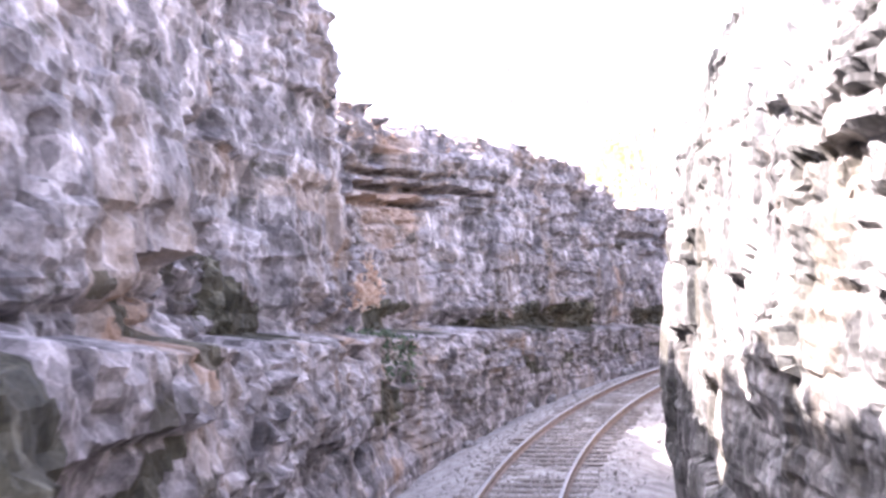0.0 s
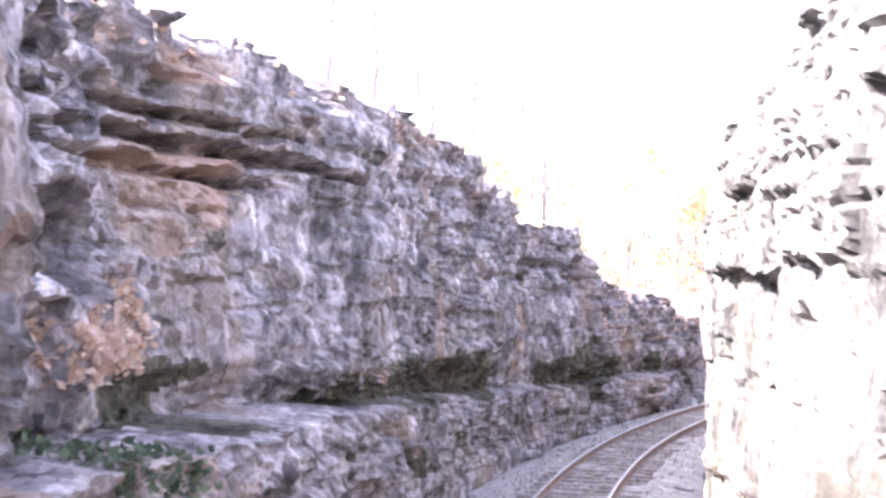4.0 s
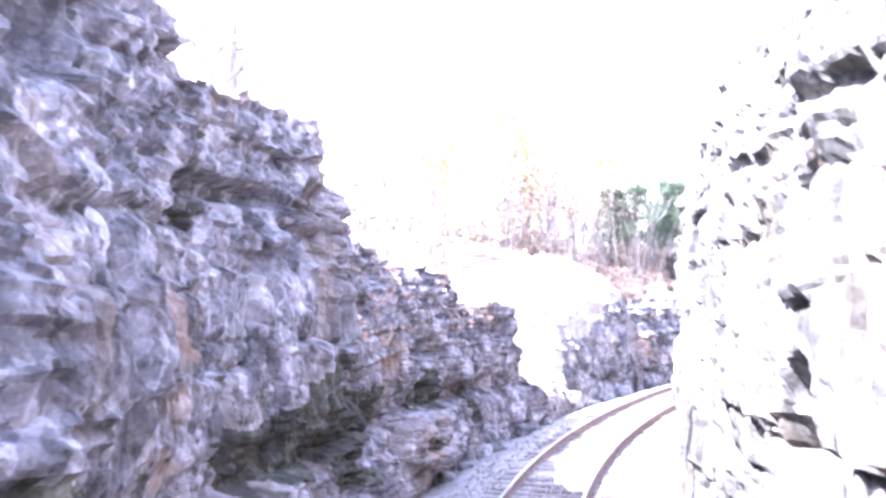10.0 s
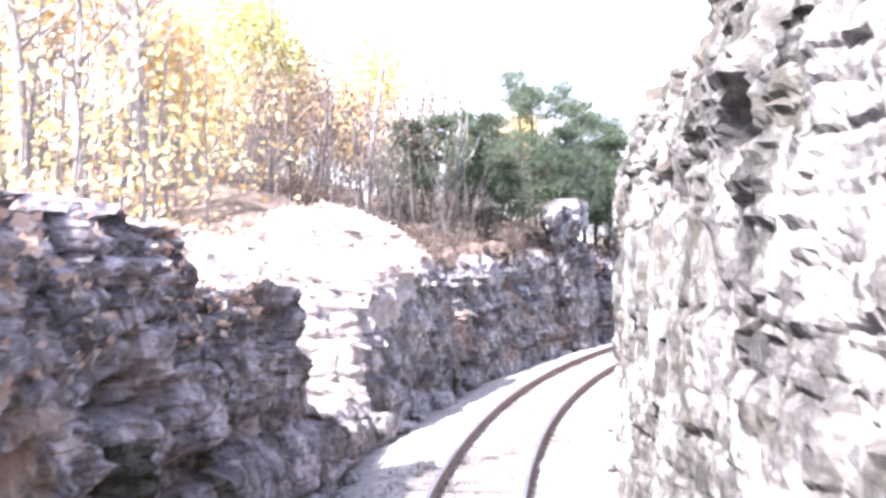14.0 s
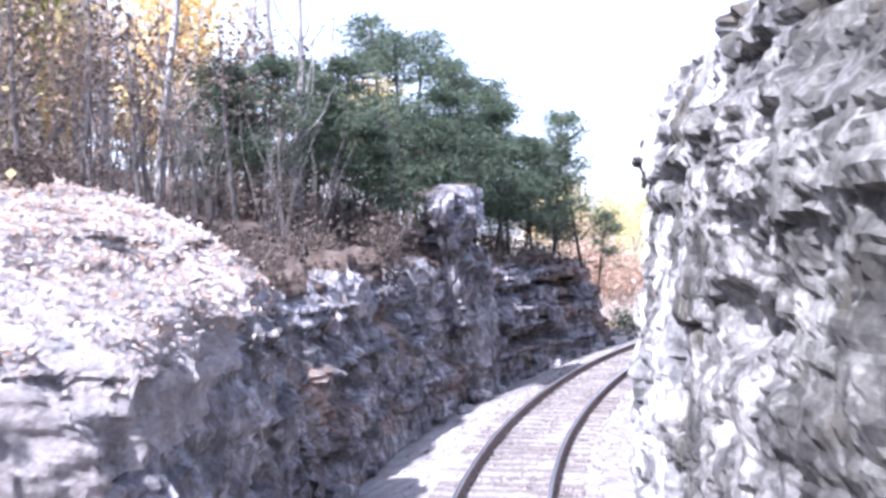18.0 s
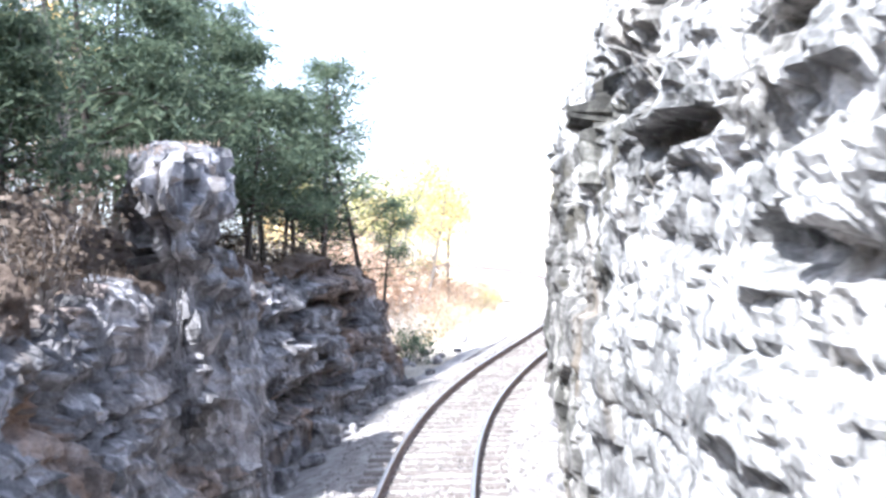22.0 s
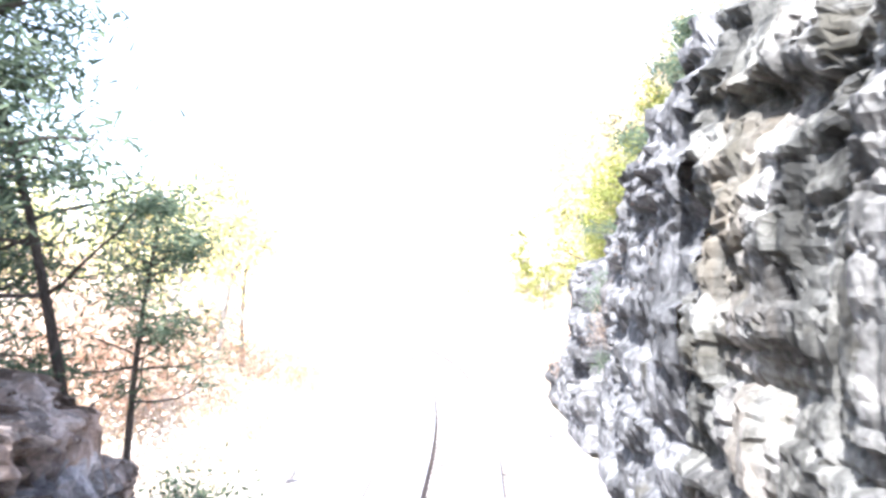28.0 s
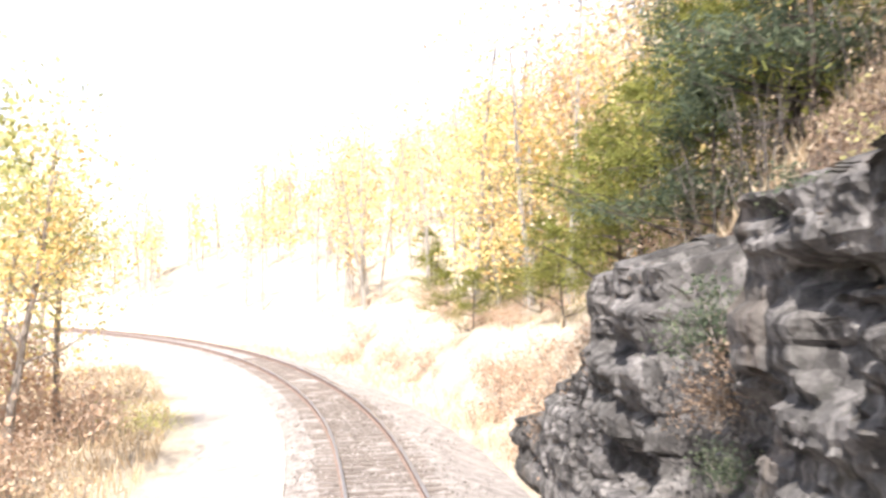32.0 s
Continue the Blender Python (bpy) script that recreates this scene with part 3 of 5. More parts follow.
def left_bank(s):
    top = knots(s, SECOND_TOP) + broken(s, 41, 0.25)
    back = far_back(s)
    return [(back - 0.35, -0.6), (back - 0.15, 0.4), (back - 0.05, 0.5 * top), (back + 0.02, 0.85 * top), (back + 0.2, top), (back + 1.1, top + 0.62), (back + 2.2, top + 1.15), (back + 3.4, top + 1.4)]


def left_second(s):
    top = knots(s, SECOND_TOP) + broken(s, 41, 0.6) * knots(s, [(79, 0.3), (81, 1.0), (91, 1.0), (92.6, 0.3), (95, 0.3), (96, 0.7)])
    back = far_back(s)
    lean = knots(s, [(79.4, 0.15), (81, 0.75), (90, 0.75), (92.6, 0.1), (95, 0.1), (97, 0.3), (107, 0.3), (110, 0.1)])
    return [(back - 0.4, -0.6), (back - 0.25, 0.4), (back - 0.1 + 0.15 * lean, 0.45 * top), (back + 0.55 * lean, 0.62 * top), (back + 0.7 * lean, 0.84 * top), (back + 0.1 + lean, top), (back + 0.6 + lean, top + 0.08), (back + 1.2 + lean, top - 0.2)]


# the bank's ragged shadow edge, put in as pale litter above bare rock
def bank_cover(s, z, v):
    front = knots(s, SECOND_TOP) - knots(s, [(72, 1.3), (75, 0.7), (79, 0.25)]) + 0.9 * fractal(s * 0.9, z * 0.9, seed=381, octaves=4)
    return np.where((z < front) & (s > 72.2), 1, 0)


# dark litter over the brink also stands in for tree shade there
def far_cover(s, z, v):
    edge = knots(s, SECOND_TOP) - knots(s, [(94, 0.30), (97, -0.02)])
    rusty = fractal(s * 0.5, z * 1.1, seed=385, octaves=4) + knots(s, [(94, -0.4), (98, 0.1)])
    return np.where(z > edge + 0.45 * fractal(s * 0.9, z * 0.9, seed=383, octaves=4), 1, np.where(rusty > 0.15, 2, 0))


FAR_PITS = [(78.6, 2.3, 0.8, 0.9, 0.7), (83.5, 1.2, 1.5, 0.4, 0.5), (100, 0.7, 2.5, 0.3, 0.4), (88.2, 1.9, 0.5, 1.1, 0.5), (105.5, 1.6, 1.6, 0.13, 0.5), (103, 2.3, 2.6, 0.11, 0.6), (100.5, 1.75, 1.8, 0.10, 0.5), (98.0, 2.6, 1.5, 0.10, 0.5), (106.5, 2.35, 1.0, 0.09, 0.4), (102.2, 1.1, 1.6, 0.10, 0.4)]
tagged(rock_face("leafy_bank", 70.9, 79.5, -1, left_bank, LITTER_SUNLIT, 37, rows=110, rough=0.85, ends=(1.5, 0), end_rise=0.33, flutes=0.08, pits=FAR_PITS, sheer=0.25, mats=[LITTER_SUNLIT, ROCK_FAR], pick=bank_cover), "sunlit bank of pale fallen leaves and broken rock", "bank", kind="structure")
tagged(rock_face("rock_wall_far", 79.3, 110.5, -1, left_second, ROCK_FAR, 37, rows=92, step=0.06, rough=1.0, ends=(0, 0.5), flutes=0.03, pits=FAR_PITS, mingle=0.3, small=1.15, sheer=lambda s, z: knots(s, [(80, 0.2), (90, 0.35), (92.6, 0.8), (95, 0.7), (95.6, 0.0), (106, 0.0), (108, 0.5)]), beds=lambda s: knots(s, [(80, 0.16), (94, 0.16), (96, 0.34), (106, 0.34), (108, 0.16)]), mats=[ROCK_FAR, LITTER, ROCK_RUSTY], pick=far_cover), "low dark limestone cutting wall below the trees", "rock wall", kind="structure")


def right_face(s):
    top = knots(s, [(-24, 7.2), (10, 7.0), (20, 7.0), (36, 7.2), (50, 7.0), (62, 6.6), (75, 6.5), (80, 6.2), (90, 6.8), (96, 6.4), (103, 6.5), (109, 6.5), (113, 5.8), (115.2, 5.5), (115.6, 5.0), (118, 4.8), (121.9, 4.75), (122.2, 3.6), (124.5, 3.4), (124.8, 4.1), (128.1, 4.0), (128.5, 3.1), (130.6, 2.7), (130.9, 2.0), (134.0, 1.6), (134.3, 0.9), (137.5, 0.3)]) + broken(s, 57, 0.5) * knots(s, [(108, 1.0), (113, 0.35)])
    near = knots(s, [(-24, 3.0), (10, 2.9), (20, 2.85), (33, 2.75), (43, 2.6), (53, 2.5), (62, 2.4), (66, 2.3), (76, 2.25), (90, 2.35), (94, 2.3), (100, 2.5), (110, 2.5), (115, 2.75), (118, 2.95), (122, 3.05), (122.4, 3.75), (124.4, 3.75), (124.8, 3.05), (128.2, 3.1), (128.6, 3.4), (137.5, 3.4)])
    lip = knots(s, [(108, 0.5), (113, 0.15)])
    return [(near, -0.6), (near + 0.04, 0.25 * top), (near + 0.08, 0.5 * top), (near + 0.12, 0.8 * top), (near + lip, top), (near + lip + 1.6, top + 0.4)]


def right_sheer(s, z):
    return np.interp(z, [0, 3.5, 5.0, 6.5], [1.0, 0.85, 0.45, 0.2]) * knots(s, [(56, 1.0), (62, 0.65), (70, 0.6), (79, 0.35), (88, 0.35), (92, 0.55), (100, 0.6), (108, 0.6), (113, 0.55), (118, 0.3), (122, 0.35), (124, 0.2)])


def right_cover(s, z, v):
    """Paler and olive-stained rock in patches; their shares change along the wall."""
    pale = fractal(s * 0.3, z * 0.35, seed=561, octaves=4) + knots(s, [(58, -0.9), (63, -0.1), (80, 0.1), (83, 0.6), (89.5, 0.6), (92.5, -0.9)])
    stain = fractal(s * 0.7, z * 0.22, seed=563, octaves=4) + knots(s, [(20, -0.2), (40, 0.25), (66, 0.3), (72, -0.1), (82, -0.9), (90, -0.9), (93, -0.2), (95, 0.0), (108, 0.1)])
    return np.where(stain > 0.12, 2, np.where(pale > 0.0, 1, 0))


RIGHT_PITS = [(79.8, 5.6, 1.3, 0.8, -0.15), (77.0, 2.2, 2.0, 1.1, -0.2), (43.9, 2.6, 1.0, 0.9, 0.5), (58.2, 5.0, 0.6, 0.45, 0.8), (61.5, 4.6, 0.5, 0.5, 0.8), (72.3, 3.4, 0.8, 0.4, 0.5), (79.6, 1.8, 0.5, 1.4, 0.4), (77.0, 4.9, 1.3, 0.2, 0.4), (85.8, 4.85, 1.4, 0.17, 0.5), (83.3, 3.9, 0.6, 0.25, 0.6), (80.9, 2.8, 0.7, 0.8, 0.5), (96.3, 3.3, 0.5, 0.6, 0.6), (90.4, 4.2, 0.5, 0.6, 0.5), (107.9, 4.2, 0.9, 0.5, 0.2), (116.0, 2.8, 1.0, 0.3, 0.4), (119.5, 4.0, 1.4, 0.18, 0.4), (119.3, 3.35, 0.9, 0.5, 0.5), (126.5, 2.9, 1.0, 0.3, 0.5), (121.5, 2.2, 1.0, 0.8, 0.5), (126.0, 1.2, 1.4, 0.3, 0.5)]
tagged(rock_face("rock_wall_right", -8, 108.0, 1, right_face, ROCK_RIGHT, 53, rows=150, step=0.06, flutes=0.05, pits=RIGHT_PITS, rough=lambda s: knots(s, [(60, 0.65), (75, 0.7), (94, 0.75), (100, 0.68)]), sheer=right_sheer, beds=0.05, small=lambda s: knots(s, [(52, 0.7), (58, 0.95), (78, 0.95), (83, 0.85), (90, 0.85), (94, 1.0), (104, 0.95), (108, 0.85)]), big=0.95, mats=[ROCK_RIGHT, ROCK_PALER, ROCK_STAINED], pick=right_cover), "sheer pale limestone cutting wall, stepped and cracked", "rock wall", kind="structure")
tagged(rock_face("rock_wall_end", 108.0, 137.5, 1, right_face, ROCK_GREY, 53, rows=125, ends=(0, 1.0), flutes=0.08, pits=RIGHT_PITS, step=0.055, rough=lambda s: knots(s, [(108, 0.68), (115, 0.78)]), sheer=right_sheer, beds=0.20, small=0.85, big=0.85, mingle=0.35), "weathered limestone cliff at the end of the cutting, darkened for shade", "rock wall", kind="structure")


# ---- ground ----
def disc(name, radius, z, mat):
    n, m = 64, 14
    a = np.linspace(0, 2 * np.pi, n + 1)
    r = np.concatenate([[0.5], np.geomspace(8, radius, m - 1)])
    pts = np.stack([40 + r[:, None] * np.cos(a)[None], 60 + r[:, None] * np.sin(a)[None], np.full((m, n + 1), z)], -1)
    return sheet(name, pts, mat)


tagged(disc("ground", 3500, -0.75, GRASS_GROUND), "dry brown grassland reaching the horizon", "ground", kind="structure")


def hillside(name, s0, s1, side, section, mat, seed, step=1.0, bumps=0.35):
    s = np.arange(s0, s1 + 0.1, step)
    pts = section(s)
    reach = np.concatenate([np.linspace(0, 1, 14) ** 1.0 * 0.25, np.linspace(0.3, 1, 12)])
    d = np.stack([np.interp(reach, np.linspace(0, 1, len(pts)), [np.broadcast_to(p[0], s.shape)[i] for p in pts]) for i in range(len(s))])
    z = np.stack([np.interp(reach, np.linspace(0, 1, len(pts)), [np.broadcast_to(p[1], s.shape)[i] for p in pts]) for i in range(len(s))])
    ss = np.repeat(s[:, None], len(reach), 1)
    z = z + bumps * fractal(ss * 0.35, d * 0.35, seed=seed) * np.clip(reach * 9 - 0.3, 0, 1)[None]
    return sheet(name, lay(ss, side * d, z), mat, flip=side < 0, smooth=True)


def behind_left(s):
    edge = knots(s, [(-24, 6.0), (22, 6.4), (27, 7.0), (31, 6.2), (36, 5.4), (45, 5.0), (60, 5.0), (66, 5.0), (67.5, 6.0), (69, 7.0), (71, 7.5), (72, 6.0), (73, 5.9), (78, 5.8), (79.5, 5.0), (80.5, 4.9), (90, 4.8), (92.4, 4.2), (93, 3.9), (95, 3.9), (96, 4.4), (112, 4.3), (118, 4.3)])
    low = knots(s, TOP_LEFT[:-3] + [(67.6, 1.6), (69, 1.7), (71, 2.8), (72, 3.4), (74, 4.0), (76, 4.4), (78.5, 4.6), (80.5, 3.5), (83, 3.58), (88.6, 3.72), (95, 3.8), (95.8, 3.6), (104.6, 3.15), (109.4, 2.35), (110.2, 1.9), (110.8, 0.6), (112, -1.0), (118, -1.2)]) - 0.12
    rise = knots(s, [(-24, 2.5), (30, 1.6), (44, 0.4), (62, 0.3), (66, 0.9), (69, 1.8), (71, 1.2), (74, 0.5), (77, 0.9), (80, 1.9), (84, 2.2), (88, 2.4), (92, 2.4), (97, 1.8), (100, 1.5), (112, 1.0), (118, 0.2)])
    return [(edge, low), (edge + 5, low + rise * 0.8), (edge + 18, low + rise * 1.6), (edge + 50, low + rise * 3)]


# cover tone follows the light: lighter litter on the sunlit stretch
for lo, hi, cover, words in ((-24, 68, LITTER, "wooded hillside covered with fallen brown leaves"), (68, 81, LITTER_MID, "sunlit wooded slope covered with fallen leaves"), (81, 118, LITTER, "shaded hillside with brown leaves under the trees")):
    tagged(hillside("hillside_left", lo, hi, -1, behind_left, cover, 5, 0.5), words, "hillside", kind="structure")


def behind_right(s):
    edge = knots(s, [(-24, 4.4), (100, 4.4), (114, 4.3), (124, 4.6), (134, 5.0)])
    low = knots(s, [(-24, 7.4), (60, 6.9), (80, 6.5), (109, 6.7), (113, 6.1), (116, 5.2), (118, 5.0), (122.0, 5.0), (123, 4.4), (128, 4.2), (131, 2.9), (134, 1.6), (140, -0.2)])
    rise = knots(s, [(-24, 2), (100, 2.5), (112, 3.4), (122, 4.5), (130, 5), (140, 6)])
    return [(edge + 0.1, low - 0.25), (edge + 5, low + rise), (edge + 15, low + rise * 2), (edge + 40, low + rise * 3)]


tagged(hillside("hillside_right", -24, 136, 1, behind_right, LITTER, 6), "steep brown hillside with dry grass above the rock", "hillside", kind="structure")


def far_side(s):
    e = knots(s, [(126, 5.4), (134, 5.0), (150, 5.2), (170, 6), (250, 6)])
    bank = knots(s, [(126, 4.2), (136, 4.0), (142, 2.6), (160, 1.4), (250, 1.0)])
    return [(e, -0.75), (e + 2.2, bank), (e + 22, bank + 6.5), (e + 90, knots(s, [(126, 34), (180, 26), (250, 26)]))]


tagged(hillside("hillside_far", 126, 255, 1, far_side, GRASS_GROUND, 7, 1.5, 0.4), "sunlit autumn hillside beside the curving track", "hillside", kind="structure")


# ---- track ----
def ballast_bed():
    s = np.arange(-20, 240, 0.35)
    d = np.concatenate([[-3.3, -2.4], np.linspace(-1.9, 1.9, 17), [2.4, 3.2]])
    z = np.interp(np.abs(d), [0, 1.5, 1.9, 3.3], [-0.20, -0.20, -0.30, -0.68])
    ss, dd = np.repeat(s[:, None], len(d), 1), np.repeat(d[None], len(s), 0)
    zz = z[None] + 0.035 * fractal(ss * 2.0, dd * 2.0, seed=3)
    return sheet("ballast_bed", lay(ss, dd, zz), BALLAST, smooth=True)


tagged(ballast_bed(), "grey-brown crushed stone ballast bed under the rails", "ballast", kind="structure")


def rail(d):
    s = np.arange(-20, 240, 0.6)
    sec = [(-0.065, -0.172), (0.065, -0.172), (0.065, -0.16), (0.012, -0.145), (0.012, -0.05), (0.036, -0.035), (0.036, -0.008), (0.026, 0.0), (-0.026, 0.0), (-0.036, -0.008), (-0.036, -0.035), (-0.012, -0.05), (-0.012, -0.145), (-0.065, -0.16), (-0.065, -0.172)]
    sec = np.array(sec)
    pts = lay(np.repeat(s[:, None], len(sec), 1), d + sec[None, :, 0], np.repeat(sec[None, :, 1], len(s), 0))
    f = grid_faces(len(s), len(sec))
    col = np.tile(np.arange(len(sec) - 1), len(s) - 1)
    return mesh_object("rail", pts.reshape(-1, 3), f[:, ::-1], None, mats=[RUST, STEEL], face_mats=((col >= 6) & (col <= 8)).astype(int))


for d in (-0.7525, 0.7525):
    tagged(rail(d), "long steel rail with rusty sides and worn bright head", "rail", "pair of rails")


def shoulder(side, s0, wide):
    s = np.arange(s0, 215, 0.5)
    d = np.array([1.95, 2.4, 2.9, 3.5, 4.2, 5.0, 5.7])
    broad = knots(s, [(s0, 2.0), (s0 + 9, wide)])
    ss, dd = np.repeat(s[:, None], 7, 1), 1.95 + (d[None] - 1.95) * (broad[:, None] - 1.95) / 3.75 + 0.35 * fractal(s * 0.3, 0 * s, seed=21)[:, None] * np.linspace(0, 1, 7)[None] ** 2
    z = np.interp(dd, [1.95, 3.3, 5.7], [-0.27, -0.61, -0.69]) - 0.5 * np.linspace(0, 1, 7)[None] ** 5 + 0.02 * fractal(ss, dd, seed=22)
    return sheet("gravel_shoulder", lay(ss, side * dd, z), GRAVEL, flip=side < 0, smooth=True)


for side, s0, wide in ((-1, 112.5, 5.7),):
    tagged(shoulder(side, s0, wide), "pale gravel shoulder beside the curving track", "gravel", kind="structure")


# ---- plants ----
def tube(path, radii, sides=6):
    """A bent, tapering round stem: verts and faces."""
    path, n = np.asarray(path, float), len(path)
    t = np.gradient(path, axis=0)
    t /= np.linalg.norm(t, axis=1)[:, None] + 1e-9
    ref = np.where(np.abs(t[:, 2:3]) > 0.9, [[1.0, 0, 0]], [[0, 0, 1.0]])
    u = np.cross(t, ref)
    u /= np.linalg.norm(u, axis=1)[:, None]
    w = np.cross(t, u)
    a = np.arange(sides) / sides * 2 * np.pi
    v = path[:, None] + np.asarray(radii)[:, None, None] * (np.cos(a)[None, :, None] * u[:, None] + np.sin(a)[None, :, None] * w[:, None])
    f = [(i * sides + j, i * sides + (j + 1) % sides, (i + 1) * sides + (j + 1) % sides, (i + 1) * sides + j) for i in range(n - 1) for j in range(sides)]
    return v.reshape(-1, 3), np.array(f)


def joined(pieces):
    vs, fs, k = [], [], 0
    for v, f in pieces:
        vs.append(v)
        fs.append(f + k)
        k += len(v)
    return np.concatenate(vs), np.concatenate(fs)


def leaves(centres, size, rng, spread=(1, 1, 1), up=0.0, shape=2.0):
    """Small four-cornered leaves at the given places."""
    n = len(centres)
    a = rng.normal(size=(n, 3)) * np.array(spread)
    a[:, 2] += up
    a /= np.linalg.norm(a, axis=1)[:, None] + 1e-9
    b = np.cross(a, rng.normal(size=(n, 3)))
    b /= np.linalg.norm(b, axis=1)[:, None] + 1e-9
    ln = size * rng.uniform(0.6, 1.4, (n, 1))
    a, b = a * ln, b * ln / shape
    v = np.stack([centres - a * 0.5, centres + b * 0.5, centres + a * 0.5, centres - b * 0.5], 1).reshape(-1, 3)
    return v, np.arange(4 * n).reshape(n, 4)


def needles(centres, size, rng):
    """Narrow three-cornered sprays that point outwards and up."""
    n = len(centres)
    a = rng.normal(size=(n, 3)) * np.array([1, 1, 0.5])
    a[:, 2] += 0.45
    a /= np.linalg.norm(a, axis=1)[:, None] + 1e-9
    b = np.cross(a, rng.normal(size=(n, 3)))
    b /= np.linalg.norm(b, axis=1)[:, None] + 1e-9
    ln = size * rng.uniform(0.6, 1.5, (n, 1))
    v = np.stack([centres - a * ln * 0.5 + b * ln * 0.09, centres + a * ln * 0.5, centres - a * ln * 0.5 - b * ln * 0.09], 1).reshape(-1, 3)
    return v, np.arange(3 * n).reshape(n, 3)


def limb(rng, base, way, length, radius, parts=5, wander=0.18, rise=0.0):
    pts, d = [np.array(base, float)], np.array(way, float)
    for _ in range(parts):
        d = d + rng.normal(size=3) * wander + np.array([0, 0, rise])
        d /= np.linalg.norm(d)
        pts.append(pts[-1] + d * length / parts)
    return np.array(pts), np.linspace(radius, radius * 0.3, parts + 1)




def thing(name, label, category, group=""):
    e = new(name)
    e.empty_display_size = 0.3
    return tagged(e, label, category, group)


def cedar(seed, tall, wide, bare, leaf, label, full=62, tidy=1.0):
    rng = np.random.default_rng(seed)
    tree = thing("cedar_tree", label, "tree", "evergreen trees along the cutting")
    stem, rad = limb(rng, (0, 0, -0.4), (0, 0, 1), tall * 0.97, 0.035 + tall * 0.0095, 9, 0.035, 0.02)
    mesh_object("trunk", *tube(stem, rad, 8), BARK_DARK, tree)
    limbs, tips, tight = [], [], []
    side = rng.uniform(0, 2 * np.pi)
    for i in range(int(12 * tall ** 0.5) + 8):
        h = bare * 0.7 + (1 - bare * 0.7) * rng.uniform(0, 1) ** 0.9
        base = np.array([np.interp(h * tall, stem[:, 2], stem[:, k]) for k in range(3)])
        a = rng.uniform(0, 2 * np.pi)
        lobes = 1 + 0.28 * math.sin(3 * a + side + 6 * h) + 0.18 * math.sin(14 * h + side)
        reach = wide * (1.04 - h) ** 0.8 * 1.75 * rng.uniform(0.6, 1.12) * lobes * (0.6 if h < bare else 1)
        p, r = limb(rng, base, (np.cos(a), np.sin(a), rng.uniform(-0.15, 0.4)), reach, 0.014 + 0.006 * tall * (1 - h), 5, 0.14, 0.04)
        limbs.append(tube(p, r, 3))
        if h >= bare:
            tips += [p[-1], p[-2], p[-3]]
            tight += [1.2 - 0.45 * h] * 3
        elif rng.random() < 0.35:
            tips += [p[-1]]
            tight += [0.8]
    mesh_object("branchwork", *joined(limbs), BARK_DARK, tree)
    tips = np.array(tips)
    k = full
    c = np.repeat(tips, k, 0) + rng.normal(size=(len(tips) * k, 3)) * np.array([0.38, 0.38, 0.19]) * (0.5 + 0.07 * tall) * tidy * np.repeat(tight * rng.uniform(0.6, 1.4, len(tight)), k)[:, None]
    mesh_object("crown", *needles(c, 0.22, rng), leaf, tree, "dense fine evergreen foliage")
    return tree


def broadleaf(seed, tall, foliage, count, bark, label, category="tree", leaf_size=0.16):
    rng = np.random.default_rng(seed)
    tree = thing("broadleaf_tree", label, category, "autumn trees on the hillside")
    stem, rad = limb(rng, (0, 0, -0.5), (0, 0, 1), tall, 0.04 + tall * 0.0115, 10, 0.06, 0.03)
    mesh_object("trunk", *tube(stem, rad, 8), bark, tree)
    limbs, tips = [], []
    for i in range(int(tall * 2.0)):
        h = rng.uniform(0.32, 0.97)
        base = np.array([np.interp(h * tall, stem[:, 2] + 0.5, stem[:, k]) for k in range(3)])
        a = rng.uniform(0, 2 * np.pi)
        ln = tall * rng.uniform(0.14, 0.34) * (1.15 - h)
        p, r = limb(rng, base, (np.cos(a), np.sin(a), rng.uniform(0.4, 1.2)), ln * 1.5, 0.015 + 0.0045 * tall * (1.1 - h), 6, 0.16, 0.05)
        limbs.append(tube(p, r, 3))
        for j in range(3):
            q = p[rng.integers(2, len(p))]
            w = rng.normal(size=3) + np.array([0, 0, 0.7])
            p2, r2 = limb(rng, q, w / np.linalg.norm(w), ln * rng.uniform(0.3, 0.75), 0.014, 4, 0.2, 0.03)
            limbs.append(tube(p2, r2, 3))
            tips += [p2[-1], p2[-2], p2[2]]
            w = rng.normal(size=3) + np.array([0, 0, 0.5])
            p3, r3 = limb(rng, p2[2], w / np.linalg.norm(w), ln * rng.uniform(0.2, 0.5), 0.008, 3, 0.2, 0.03)
            limbs.append(tube(p3, r3, 3))
            tips += [p3[-1]]
    mesh_object("branchwork", *joined(limbs), bark, tree, "bare thin branches" if not count else "")
    if count:
        tips = np.array(tips)
        c = tips[rng.integers(0, len(tips), count)] + rng.normal(size=(count, 3)) * np.array([0.75, 0.75, 0.5])
        mesh_object("crown", *leaves(c, leaf_size, rng, (1, 1, 0.7), 0.0, 1.6), foliage, tree, "thin autumn foliage")
    return tree


